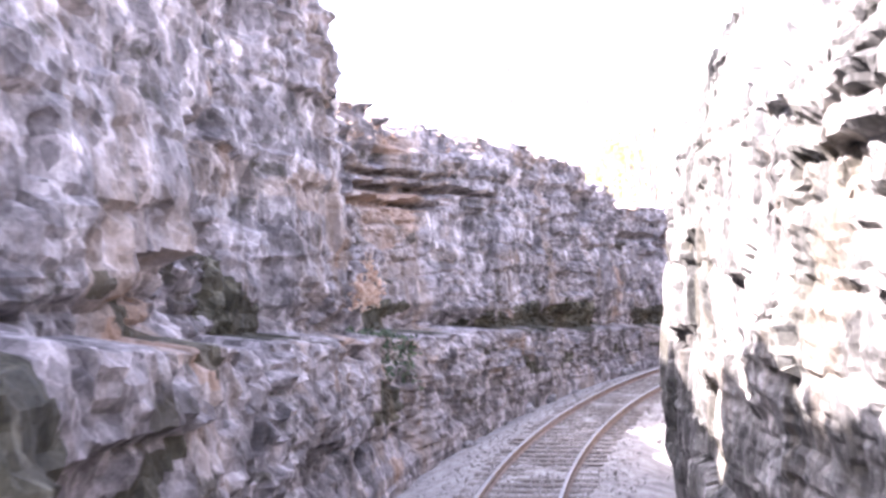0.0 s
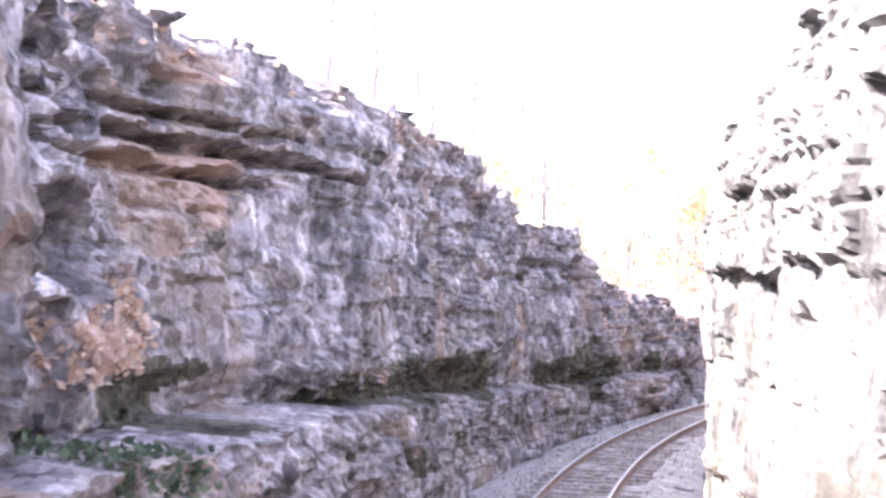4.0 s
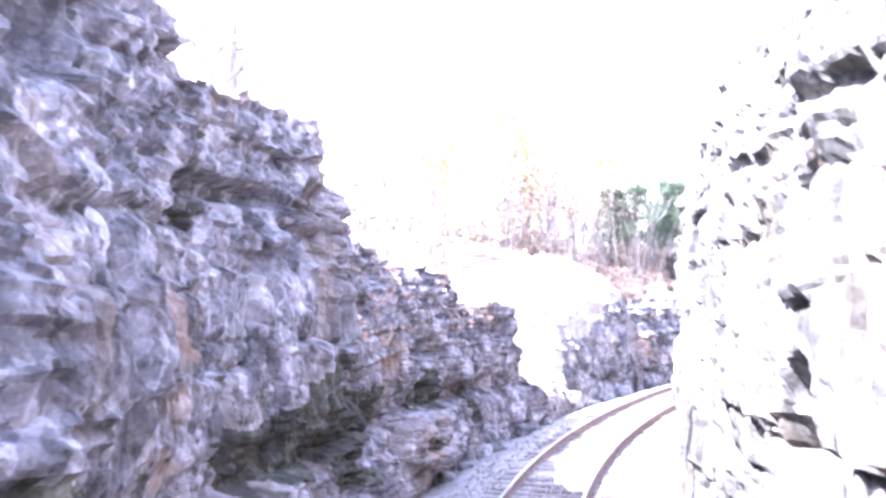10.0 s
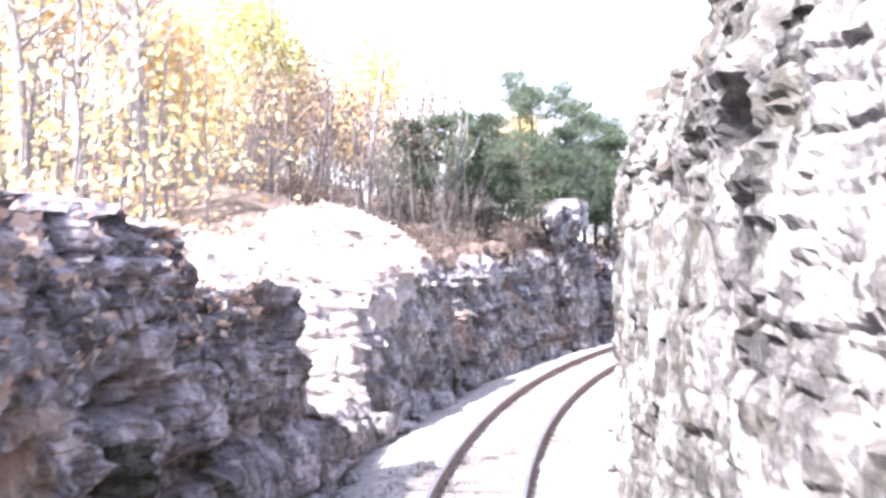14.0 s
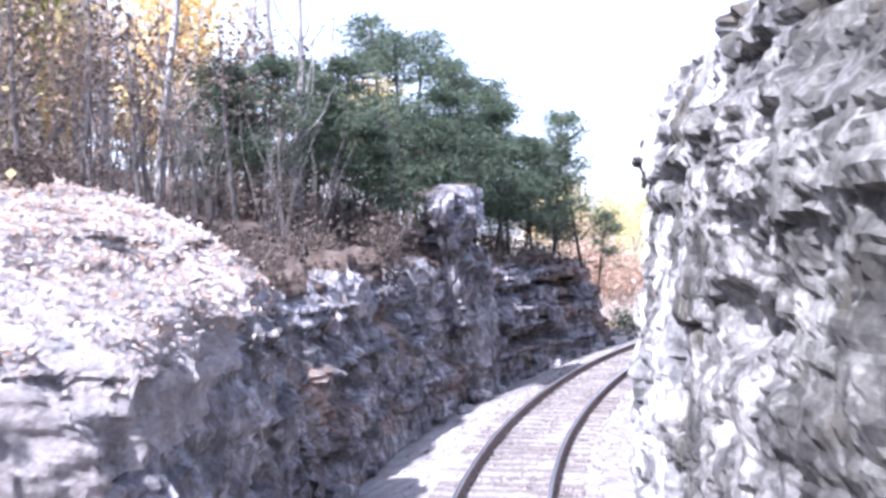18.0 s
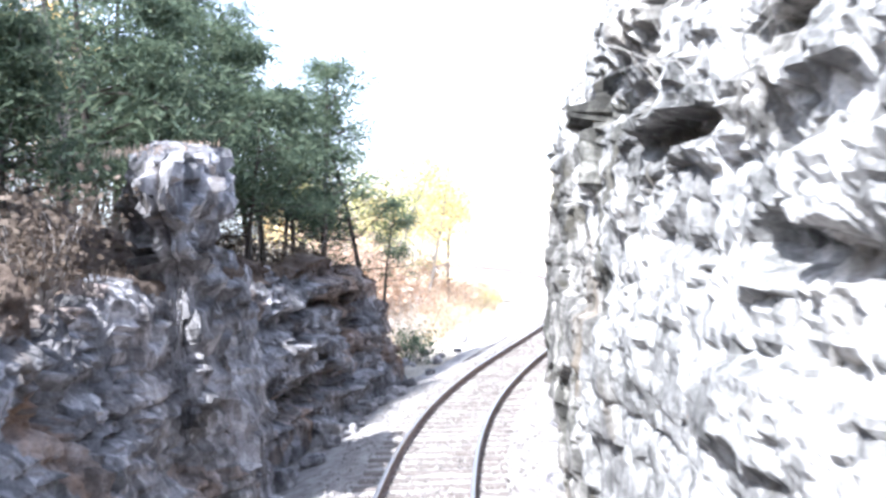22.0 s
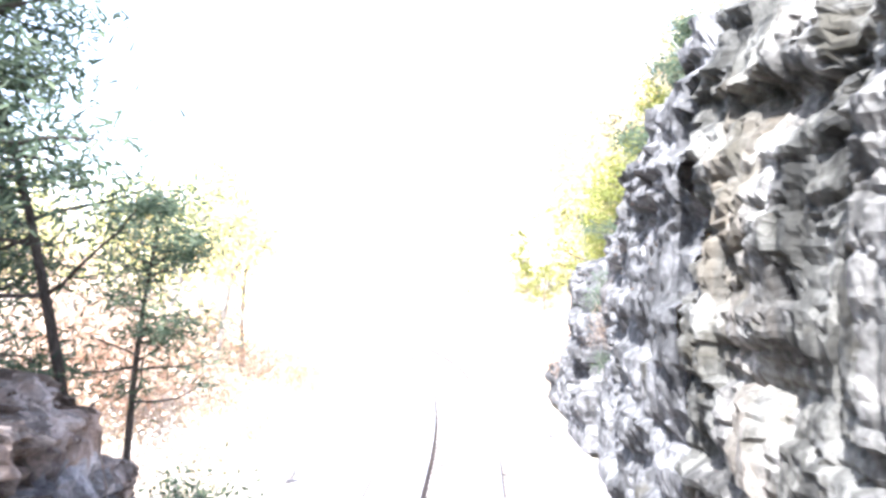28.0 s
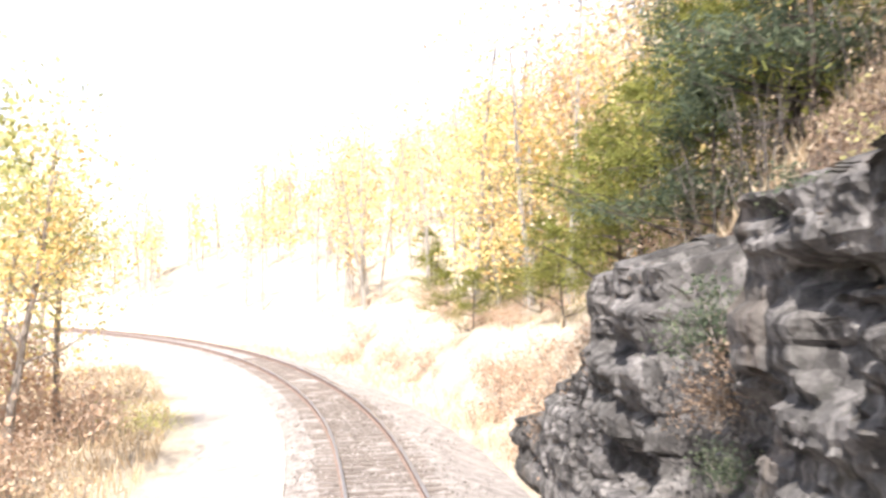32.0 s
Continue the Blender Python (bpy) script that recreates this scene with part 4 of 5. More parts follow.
def shrub(seed, tall, foliage, count, label):
    rng = np.random.default_rng(seed)
    bush = thing("shrub", label, "shrub", "shrubs beside the track")
    stems, tips = [], []
    for i in range(16):
        a = rng.uniform(0, 2 * np.pi)
        p, r = limb(rng, (0.1 * np.cos(a), 0.1 * np.sin(a), -0.15), (np.cos(a) * 0.6, np.sin(a) * 0.6, 1), tall * rng.uniform(0.6, 1.1), 0.014, 5, 0.2, 0.02)
        stems.append(tube(p, r, 4))
        tips += [p[-1], p[-2], p[-3]]
    mesh_object("stemwork", *joined(stems), BARK, bush)
    tips = np.array(tips)
    c = tips[rng.integers(0, len(tips), count)] + rng.normal(size=(count, 3)) * 0.17 * tall
    mesh_object("foliage", *leaves(c, 0.09, rng, (1, 1, 0.8), 0.1, 1.7), foliage, bush)
    return bush


def planted(stock, rows):
    """Stands the stock plant at the first row and copies of it at the others: (s, d, z, size, turn)."""
    for i, (s, d, z, size, turn) in enumerate(rows):
        m = spot(s, d, z, turn, size)
        if i == 0:
            stock.matrix_world = m
            first = stock
        else:
            c = copy_thing(first, pose(0, 0, 0))
            c.matrix_basis = m


_LS = np.arange(-24, 118.1, 0.25)
_LEFT = [(np.broadcast_to(p[0], _LS.shape), np.broadcast_to(p[1], _LS.shape)) for p in behind_left(_LS)]


def left_ground(s, d):
    x = [np.interp(s, _LS, p[0]) for p in _LEFT]
    y = [np.interp(s, _LS, p[1]) for p in _LEFT]
    return float(np.interp(d, x, y)) - 0.1


def right_ground(s, d):
    pts = behind_right(np.array([s]))
    return float(np.interp(d, [float(np.ravel(p[0])[0]) for p in pts], [float(np.ravel(p[1])[0]) for p in pts])) - 0.15


def far_ground(s, d):
    pts = far_side(np.array([s]))
    return float(np.interp(d, [float(np.ravel(p[0])[0]) for p in pts], [float(np.ravel(p[1])[0]) for p in pts])) - 0.2


# evergreens over the low wall
def grounded(rows):
    return [(s, d, left_ground(s, -d) if d < 0 and 69 < s < 112 else z, size, turn) for s, d, z, size, turn in rows]


planted(cedar(1, 7.8, 1.5, 0.2, CEDAR, "dark green cedar with bare lower trunk above the rock"),
        grounded([(101.5, -6.2, 3.4, 1.0, 20), (97.6, -6.8, 3.6, 0.95, 130), (105.0, -7.4, 3.2, 0.95, 250), (99.6, -8.6, 4, 1.1, 15), (103.4, -9.2, 4, 1.1, 200), (106.6, -9.6, 4, 1.1, 310)]))
planted(cedar(2, 6.4, 1.3, 0.26, CEDAR, "bushy green cedar growing at the edge of the cutting"),
        grounded([(103.8, -5.4, 3.3, 1.0, 0), (99.3, -5.6, 3.5, 0.95, 95), (106.8, -5.9, 3.0, 0.8, 190), (101.3, -4.9, 3.4, 0.7, 240), (105.6, -5.2, 3.4, 0.85, 140), (97.6, -5.2, 3.4, 0.75, 20), (90.6, -6.2, 3.6, 0.8, 200), (88.0, -7.2, 3.6, 0.7, 250), (92.3, -7.4, 3.6, 0.75, 50)]))
planted(cedar(3, 4.4, 1.05, 0.22, CEDAR, "small slender cedar among leafless trees"),
        grounded([(91.0, -7.4, 4.1, 1.0, 80), (88.2, -8.4, 4, 0.9, 10), (91.2, -5.6, 3.6, 0.8, 10)]))
planted(cedar(6, 7.4, 1.9, 0.40, CEDAR, "thin pine-like evergreen with bare trunk at the wall's end", 46, 1.1),
        grounded([(108.4, -5.3, 2.6, 1.0, 20), (109.9, -4.5, 1.9, 0.85, 140), (110.4, -4.05, 1.5, 0.55, 260), (107.4, -7.2, 2.6, 1.05, 80), (112.4, -6.4, -0.8, 0.9, 200)]))
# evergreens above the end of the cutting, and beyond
planted(cedar(4, 7.0, 2.3, 0.05, CEDAR_SUN, "cedar in sunlit yellow-green on the slope above the cliff"),
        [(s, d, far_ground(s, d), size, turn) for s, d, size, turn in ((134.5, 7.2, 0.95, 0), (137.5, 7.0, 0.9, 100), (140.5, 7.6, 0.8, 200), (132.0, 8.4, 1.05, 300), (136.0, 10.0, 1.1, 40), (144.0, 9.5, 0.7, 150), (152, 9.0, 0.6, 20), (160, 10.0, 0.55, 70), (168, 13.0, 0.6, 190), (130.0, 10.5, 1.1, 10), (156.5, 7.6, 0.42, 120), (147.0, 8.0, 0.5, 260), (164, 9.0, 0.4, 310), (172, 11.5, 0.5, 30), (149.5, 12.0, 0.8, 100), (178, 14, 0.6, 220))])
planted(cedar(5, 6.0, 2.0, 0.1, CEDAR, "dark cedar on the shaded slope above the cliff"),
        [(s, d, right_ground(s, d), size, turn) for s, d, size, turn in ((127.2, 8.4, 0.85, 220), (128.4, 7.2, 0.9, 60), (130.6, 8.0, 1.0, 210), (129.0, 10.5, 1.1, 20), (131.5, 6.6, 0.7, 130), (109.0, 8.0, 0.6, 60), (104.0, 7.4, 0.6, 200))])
# leafless and late-leaved woods on the hillside
rng = np.random.default_rng(8)


def scattered(n, s, d, zf, size=(0.8, 1.25), sign=-1):
    out = []
    for i in range(n):
        a, b = rng.uniform(*s), sign * rng.uniform(*d)
        out.append((a, b, zf(a, abs(b)), rng.uniform(*size), rng.uniform(0, 360)))
    return out


planted(broadleaf(21, 12.0, None, 0, BARK, "tall leafless grey tree on the leaf-covered hillside"), scattered(14, (74, 112), (11, 28), left_ground) + scattered(5, (50, 70), (8, 20), left_ground, (0.5, 0.8)) + scattered(9, (44, 64), (6.5, 12), left_ground, (0.75, 1.0)))
planted(broadleaf(22, 9.5, None, 0, BARK, "slender leafless tree on the wooded hillside"), scattered(16, (72, 110), (9, 26), left_ground) + scattered(5, (30, 66), (8, 16), left_ground, (0.5, 0.8)))
planted(broadleaf(23, 9.0, AUTUMN, 5000, BARK, "tree with thin golden yellow autumn leaves", leaf_size=0.26), scattered(14, (78, 108), (11, 34), left_ground, (0.75, 1.3)))
planted(broadleaf(24, 8.0, OLIVE, 3800, BARK, "tree with yellow-green late leaves", leaf_size=0.26), scattered(10, (72, 108), (14, 36), left_ground, (0.7, 1.25)))
planted(broadleaf(25, 6.5, RUSSET, 1500, BARK, "small tree holding russet leaves"), scattered(9, (72, 112), (9, 24), left_ground, (0.6, 1.0)))
planted(broadleaf(28, 5.5, BROWN_SHADED, 420, BARK_SHADED, "small tree with a few withered brown leaves on the slope", leaf_size=0.16), scattered(9, (80.5, 90), (6.2, 11), left_ground, (0.6, 1.0)))
planted(broadleaf(26, 8.5, None, 0, BARK_PALE, "pale-barked bare tree beside the cutting"), [(90.0, -6.8, 4.0, 1.0, 0), (87.0, -9.4, 4.3, 1.1, 80), (94.0, -8.0, 4.0, 0.8, 160)])
planted(broadleaf(27, 10.0, None, 0, BARK, "leafless tree on the slope above the rock"), scattered(14, (112, 136), (8, 22), right_ground, (0.6, 1.0), 1) + scattered(9, (20, 108), (7, 14), right_ground, (0.4, 0.65), 1))
# woods round the curve beyond the cutting
planted(broadleaf(31, 9.0, RUSSET, 2600, BARK, "autumn tree with pale russet leaves beside the track"), scattered(10, (138, 175), (11, 30), far_ground, (0.7, 1.3), 1) + scattered(7, (142, 215), (7, 26), lambda s, d: -0.8, (0.6, 1.1)))
planted(broadleaf(32, 10.0, AUTUMN, 2800, BARK, "sunlit golden autumn tree beside the curve"), scattered(10, (138, 180), (12, 30), far_ground, (0.7, 1.3), 1) + [(143.0, -9.5, -0.8, 0.95, 0), (139.5, -10.5, -0.8, 0.9, 120), (150, -11, -0.8, 1, 40)] + scattered(7, (150, 230), (9, 30), lambda s, d: -0.8, (0.7, 1.1)))
planted(broadleaf(33, 9.0, OLIVE, 2800, BARK, "yellow-green leafed tree on the sunny hillside"), scattered(10, (138, 180), (12, 30), far_ground, (0.7, 1.2), 1) + [(146.5, -8.6, -0.8, 0.9, 0), (141.0, -12.0, -0.8, 1.0, 200), (134.5, -10.0, -0.8, 1.05, 80), (131.0, -12.0, -0.8, 1.0, 290)])
planted(broadleaf(34, 4.6, RUSSET, 1500, BARK_PALE, "small reddish-brown leafed tree beside the track", leaf_size=0.2), scattered(4, (121, 131), (8.2, 11), lambda s, d: -0.8, (0.7, 1.1)) + scattered(8, (131, 148), (9.0, 13), lambda s, d: -0.8, (0.7, 1.1)))
planted(shrub(41, 1.5, OLIVE, 900, "round yellow-green shrub on the bank"), [(145.7, -5.9, -0.7, 0.9, 0), (128, 4.6, 2.2, 0.5, 10), (121.5, 5.2, 4.8, 0.7, 80), (118.2, 5.0, 5.2, 0.6, 150)])
planted(shrub(47, 1.3, PALE_LEAF, 700, "dry bleached shrub on the grassy bank"), scattered(18, (117, 132), (6.2, 10.5), lambda s, d: -0.75, (0.7, 1.4)))
planted(shrub(42, 1.3, RUSSET, 700, "dry reddish-brown shrub on the grassy bank"), scattered(24, (130, 152), (7.4, 11.5), lambda s, d: -0.75, (0.9, 1.7)) + scattered(46, (134, 185), (5.2, 14), far_ground, (0.6, 1.5), 1) + scattered(18, (134, 150), (4.3, 7.5), far_ground, (0.7, 1.3), 1) + scattered(8, (24, 60), (5.8, 8), left_ground, (0.5, 0.9)))
planted(shrub(43, 1.4, STRAW, 500, "leggy straw-coloured shrub in dry grass"), scattered(22, (118, 170), (5.8, 14), lambda s, d: -0.75, (0.6, 1.2)) + scattered(10, (115, 135), (5.5, 9), right_ground, (0.6, 1.1), 1))
planted(shrub(45, 1.3, BROWN_SHADED, 700, "brown shrub darkened for the shade under the trees"), scattered(46, (81, 108), (4.4, 12), left_ground, (0.5, 1.2)))
planted(shrub(46, 1.2, TAN, 800, "brown-leaved shrub rooted above the cliff"), scattered(20, (111, 131), (4.6, 10), right_ground, (0.5, 1.0), 1) + [(122.7, 3.7, 2.7, 0.7, 0), (123.6, 3.6, 2.2, 0.6, 90), (129.4, 3.9, 2.4, 0.7, 150), (131.8, 4.0, 1.6, 0.7, 20), (134.6, 4.0, 0.3, 0.8, 240)])
planted(shrub(44, 1.1, CEDAR, 800, "small dark evergreen shrub"), [(115.5, -4.6, -0.6, 1.3, 0), (117.5, -5.2, -0.6, 1.0, 60), (123.0, 3.5, 3.3, 0.7, 20), (123.9, 3.6, 3.0, 0.6, 120), (122.8, 3.4, 1.6, 0.5, 40), (121.0, 3.6, 4.6, 0.5, 10), (56, -5.6, 5.6, 0.7, 0), (44, -6.0, 8.2, 0.8, 90), (120, 5.4, 4.6, 0.9, 200)])


def brush(seed, tall):
    """A tangle of thin leafless stems."""
    r = np.random.default_rng(seed)
    bush = thing("bare_sapling", "leafless grey-brown sapling with fine twigs", "sapling", "saplings above the rock")
    stems = []
    for _ in range(5):
        a = r.uniform(0, 2 * np.pi)
        p, q = limb(r, (0.15 * np.cos(a), 0.15 * np.sin(a), -0.3), (np.cos(a) * 0.25, np.sin(a) * 0.25, 1), tall * r.uniform(0.6, 1.05), 0.028, 6, 0.10, 0.02)
        stems.append(tube(p, q, 4))
        for _ in range(6):
            k = r.integers(2, 7)
            w = r.normal(size=3) + np.array([0, 0, 0.7])
            p2, q2 = limb(r, p[k], w / np.linalg.norm(w), tall * r.uniform(0.12, 0.3), 0.009, 4, 0.2, 0.03)
            stems.append(tube(p2, q2, 3))
            w = r.normal(size=3) + np.array([0, 0, 0.3])
            p3, q3 = limb(r, p2[2], w / np.linalg.norm(w), tall * r.uniform(0.06, 0.16), 0.006, 3, 0.2, 0.0)
            stems.append(tube(p3, q3, 3))
    mesh_object("stemwork", *joined(stems), BARK_SHADED, bush)
    return bush


planted(brush(55, 3.6), scattered(34, (80, 99), (4.8, 11), left_ground, (0.6, 1.2)) + scattered(12, (99, 113), (5, 10), left_ground, (0.5, 0.9)) + scattered(26, (111, 130), (5.2, 11), right_ground, (0.5, 0.9), 1))
planted(brush(56, 5.0), scattered(18, (72, 104), (9, 22), left_ground, (0.7, 1.3)))


def understory(n, s, d, mat, label, seed):
    """Young growth that closes the view between the trunks of the hillside woods."""
    r = np.random.default_rng(seed)
    stems, sprays = [], []
    for _ in range(n):
        a, b, h = r.uniform(*s), r.uniform(*d), r.uniform(2.0, 6.5)
        p, q = limb(r, lay(a, -b, left_ground(a, b) - 0.2), (0, 0, 1), h, 0.02 + 0.006 * h, 4, 0.07, 0.02)
        stems.append(tube(p, q, 3))
        for _ in range(5):
            w = r.normal(size=3) + np.array([0, 0, 0.6])
            p2, q2 = limb(r, p[r.integers(1, 5)], w / np.linalg.norm(w), h * r.uniform(0.15, 0.35), 0.012, 3, 0.2, 0.02)
            stems.append(tube(p2, q2, 3))
        c = p[r.integers(0, 5, 40)] + r.normal(size=(40, 3)) * np.array([0.7, 0.7, 0.6])
        sprays.append(leaves(c, 0.24, r, (1, 1, 0.7), 0.0, 1.7))
    tagged(mesh_object("understory_stems", *joined(stems), BARK), "thin grey stems of young growth on the hillside", "undergrowth", kind="stuff")
    tagged(mesh_object("understory_leaves", *joined(sprays), mat), label, "undergrowth", kind="stuff")


understory(300, (62, 112), (13, 46), STRAW, "faded straw-coloured undergrowth on the wooded hillside", 91)
understory(70, (62, 79), (8.0, 15), AUTUMN, "golden saplings at the edge of the woods", 95)
understory(50, (62, 78), (8.0, 15), OLIVE, "yellow-green saplings at the edge of the woods", 96)
understory(150, (64, 100), (13, 40), AUTUMN, "golden young growth on the wooded hillside", 93)
understory(110, (64, 96), (13, 40), OLIVE, "yellow-green young growth on the wooded hillside", 94)
understory(160, (66, 112), (13, 46), RUSSET, "russet undergrowth on the wooded hillside", 92)


def far_woods(n, s, d, mat, label, seed, tall=(5, 10), boughs=7, thick=34, low=2, leaf=0.30):
    r = np.random.default_rng(seed)
    pieces, crowns = [], []
    for _ in range(n):
        a, b, h = r.uniform(*s), r.uniform(*d) , r.uniform(*tall)
        x = lay(a, b, far_ground(a, b))
        p, q = limb(r, x, (0, 0, 1), h, 0.05 + 0.009 * h, 5, 0.05, 0.02)
        pieces.append(tube(p, q, 4))
        for _ in range(boughs):
            base = p[r.integers(low, 6)]
            w = r.normal(size=3) + np.array([0, 0, 0.9])
            p2, q2 = limb(r, base, w / np.linalg.norm(w), h * r.uniform(0.15, 0.3), 0.03, 3, 0.2, 0.04)
            pieces.append(tube(p2, q2, 3))
            c = p2[r.integers(1, 4, thick)] + r.normal(size=(thick, 3)) * np.array([0.6, 0.6, 0.5]) * h / 8
            crowns.append(leaves(c, leaf, r, (1, 1, 0.7), 0.0, 1.6))
    tagged(mesh_object("far_trunks", *joined(pieces), BARK_PALE), "pale trunks and branches of the hillside woods", "woods", kind="stuff")
    tagged(mesh_object("far_woods", *joined(crowns), mat), label, "woods", kind="stuff")


far_woods(150, (137, 245), (10, 75), STRAW, "pale faded foliage of the far woods", 81)
far_woods(150, (137, 240), (9, 60), AUTUMN, "golden foliage of the far woods", 82, (6, 13))
far_woods(90, (137, 245), (10, 75), OLIVE, "yellow-green foliage of the far woods", 83)


far_woods(70, (134, 165), (9, 30), AUTUMN, "golden orange foliage of the woods beside the curve", 84, (7, 13), 15, 70, 1, 0.20)
far_woods(50, (136, 170), (10, 34), STRAW, "pale dry foliage of the tall woods beside the curve", 85, (7, 13), 15, 60, 1, 0.20)


def bare_shrub(seed):
    r = np.random.default_rng(seed)
    bush = thing("bare_shrub", "leafless pale shrub rooted in a crack of the rock", "shrub", "shrubs on the rock")
    stems = []
    for _ in range(9):
        a = r.uniform(0, 2 * np.pi)
        p, q = limb(r, (0, 0, 0), (np.cos(a) * 0.8, np.sin(a) * 0.8, 0.7), r.uniform(0.8, 1.7), 0.012, 6, 0.25, 0.02)
        stems.append(tube(p, q, 3))
        for _ in range(3):
            w = r.normal(size=3) + np.array([0, 0, 0.4])
            p2, q2 = limb(r, p[r.integers(2, 6)], w / np.linalg.norm(w), r.uniform(0.3, 0.8), 0.006, 4, 0.2, 0.0)
            stems.append(tube(p2, q2, 3))
    mesh_object("stemwork", *joined(stems), BARK_PALE, bush)
    return bush


planted(bare_shrub(51), [(86.5, 3.1, 5.2, 1.0, 0), (84.6, 3.0, 4.9, 0.9, 80), (88.5, 3.3, 6.0, 1.1, 150), (83.0, 3.2, 6.0, 0.9, 240), (92, 3.4, 6.3, 0.9, 10), (104, 3.4, 6.2, 1.0, 60), (117.2, 4.2, 5.3, 1.0, 200), (113, 4.3, 6.9, 1.2, 100), (47, -4.6, 7.8, 0.9, 30), (33, -5.2, 8.2, 1.0, 120), (58, -5.2, 5.6, 0.9, 200), (70, 3.6, 6.4, 0.9, 0)])


def tufts(name, n, s, d, ground, mat, tall, label, sign, seed):
    r = np.random.default_rng(seed)
    a, b = r.uniform(*s, n), r.uniform(*d, n)
    z = np.array([ground(x, y) for x, y in zip(a, b)])
    c = lay(a, sign * b, z + tall * 0.3)
    v, f = leaves(c, tall, r, (0.35, 0.35, 0.1), 1.0, 14.0)
    return tagged(mesh_object(name, v, f, mat), label, "dry grass", kind="stuff")


tufts("dry_grass", 9000, (116, 175), (5.3, 13), lambda s, d: -0.72, STRAW, 0.55, "dry straw-coloured weeds along the bank", -1, 1)
tufts("dry_grass", 5000, (112, 136), (4.6, 9.5), right_ground, STRAW, 0.6, "tall brown grass above the cliff", 1, 2)
tufts("dry_grass", 5000, (136, 190), (3.2, 12), lambda s, d: max(far_ground(s, d), -0.72), STRAW, 0.5, "dry weeds on the outer side of the curve", 1, 3)
tufts("dry_grass", 3500, (80, 110), (3.9, 9), left_ground, BROWN_SHADED, 0.3, "thin dry grass under the cedars", -1, 4)


tufts("dry_grass", 260, (91.4, 94.8), (3.4, 4.4), lambda s, d: 2.6 + 2.82 * (1 + 0.04 * (s - 92.75)) - 0.05, RUSSET, 0.22, "short brown grass on top of the rock outcrop", -1, 14)
tufts("dry_grass", 2600, (110, 131), (4.6, 12), right_ground, TAN, 0.5, "reddish dry grass on the slope above the cliff", 1, 15)


def litter(name, n, s, d, ground, mat, label, sign, seed, size=0.12):
    r = np.random.default_rng(seed)
    a, b = r.uniform(*s, n), r.uniform(*d, n)
    z = np.array([ground(x, y) for x, y in zip(a, b)]) + r.uniform(0.05, 0.28, n)
    v, f = leaves(lay(a, sign * b, z), size, r, (1, 1, 0.3), 0.0, 1.4)
    return tagged(mesh_object(name, v, f, mat), label, "fallen leaves", kind="stuff")


litter("fallen_leaves", 2500, (72, 84), (6.0, 14), left_ground, RUSSET, "fallen russet leaves on the bank", -1, 5)
litter("fallen_leaves", 2000, (72, 82), (6.0, 12), left_ground, STRAW, "pale fallen leaves on the bank", -1, 6)
litter("fallen_leaves", 3500, (80, 108), (4.0, 10), left_ground, BROWN_SHADED, "brown fallen leaves on the shaded slope", -1, 8, 0.14)


def strewn(face, n, s, z, mat, size, label, category, seed, lift=0.03, shape=1.4, patch=0.0):
    """Leaves that cling to a rock face or lie on its ledges, within a stretch s and a height z."""
    r = np.random.default_rng(seed)
    fs, fz, pts = SURFACE[face]
    clump = fractal(fs * 0.9, fz * 0.9, seed=seed, octaves=3)
    inside = np.argwhere((fs > s[0]) & (fs < s[1]) & (fz > z[0]) & (fz < z[1]) & (clump > patch))
    at = inside[r.integers(0, len(inside), n)]
    c = pts[at[:, 0], at[:, 1]] + r.normal(size=(n, 3)) * lift + np.array([0, 0, 0.02])
    v, f = leaves(c, size, r, (1, 1, 0.5), 0.0, shape)
    return tagged(mesh_object("fallen_leaves" if "leaves" in category else "ivy", v, f, mat), label, category, kind="stuff")


strewn("leafy_bank", 2600, (71, 79.5), (2.9, 6), RUSSET, 0.085, "russet leaves scattered over the pale bank", "fallen leaves", 301)
strewn("leafy_bank", 6000, (71, 79.5), (2.6, 6), PALE_LEAF, 0.09, "bleached dry leaves scattered over the bank", "fallen leaves", 302)
strewn("rock_wall_left", 1500, (22.8, 27.5), (3.2, 4.4), RUSSET, 0.13, "red-brown leaves caught in a hollow of the wall", "fallen leaves", 303, 0.06)
strewn("rock_wall_left", 900, (22.9, 27.2), (0.6, 3.4), CEDAR, 0.12, "green ivy trailing down the rock wall", "ivy", 304, 0.06, 1.3, 0.15)
strewn("rock_wall_left", 1700, (53.5, 67.2), (2.7, 6), RUSSET, 0.13, "red-brown leaves on the stepped rock top", "fallen leaves", 305, 0.06)
strewn("rock_wall_left", 700, (22, 52), (7.6, 9), RUSSET, 0.13, "dry leaves along the brink of the wall", "fallen leaves", 306, 0.06)
strewn("rock_wall_end", 500, (109, 128), (3.8, 7), BROWN_SHADED, 0.09, "dry leaves on the ledges", "fallen leaves", 307, 0.05, 2.5, 0.2)


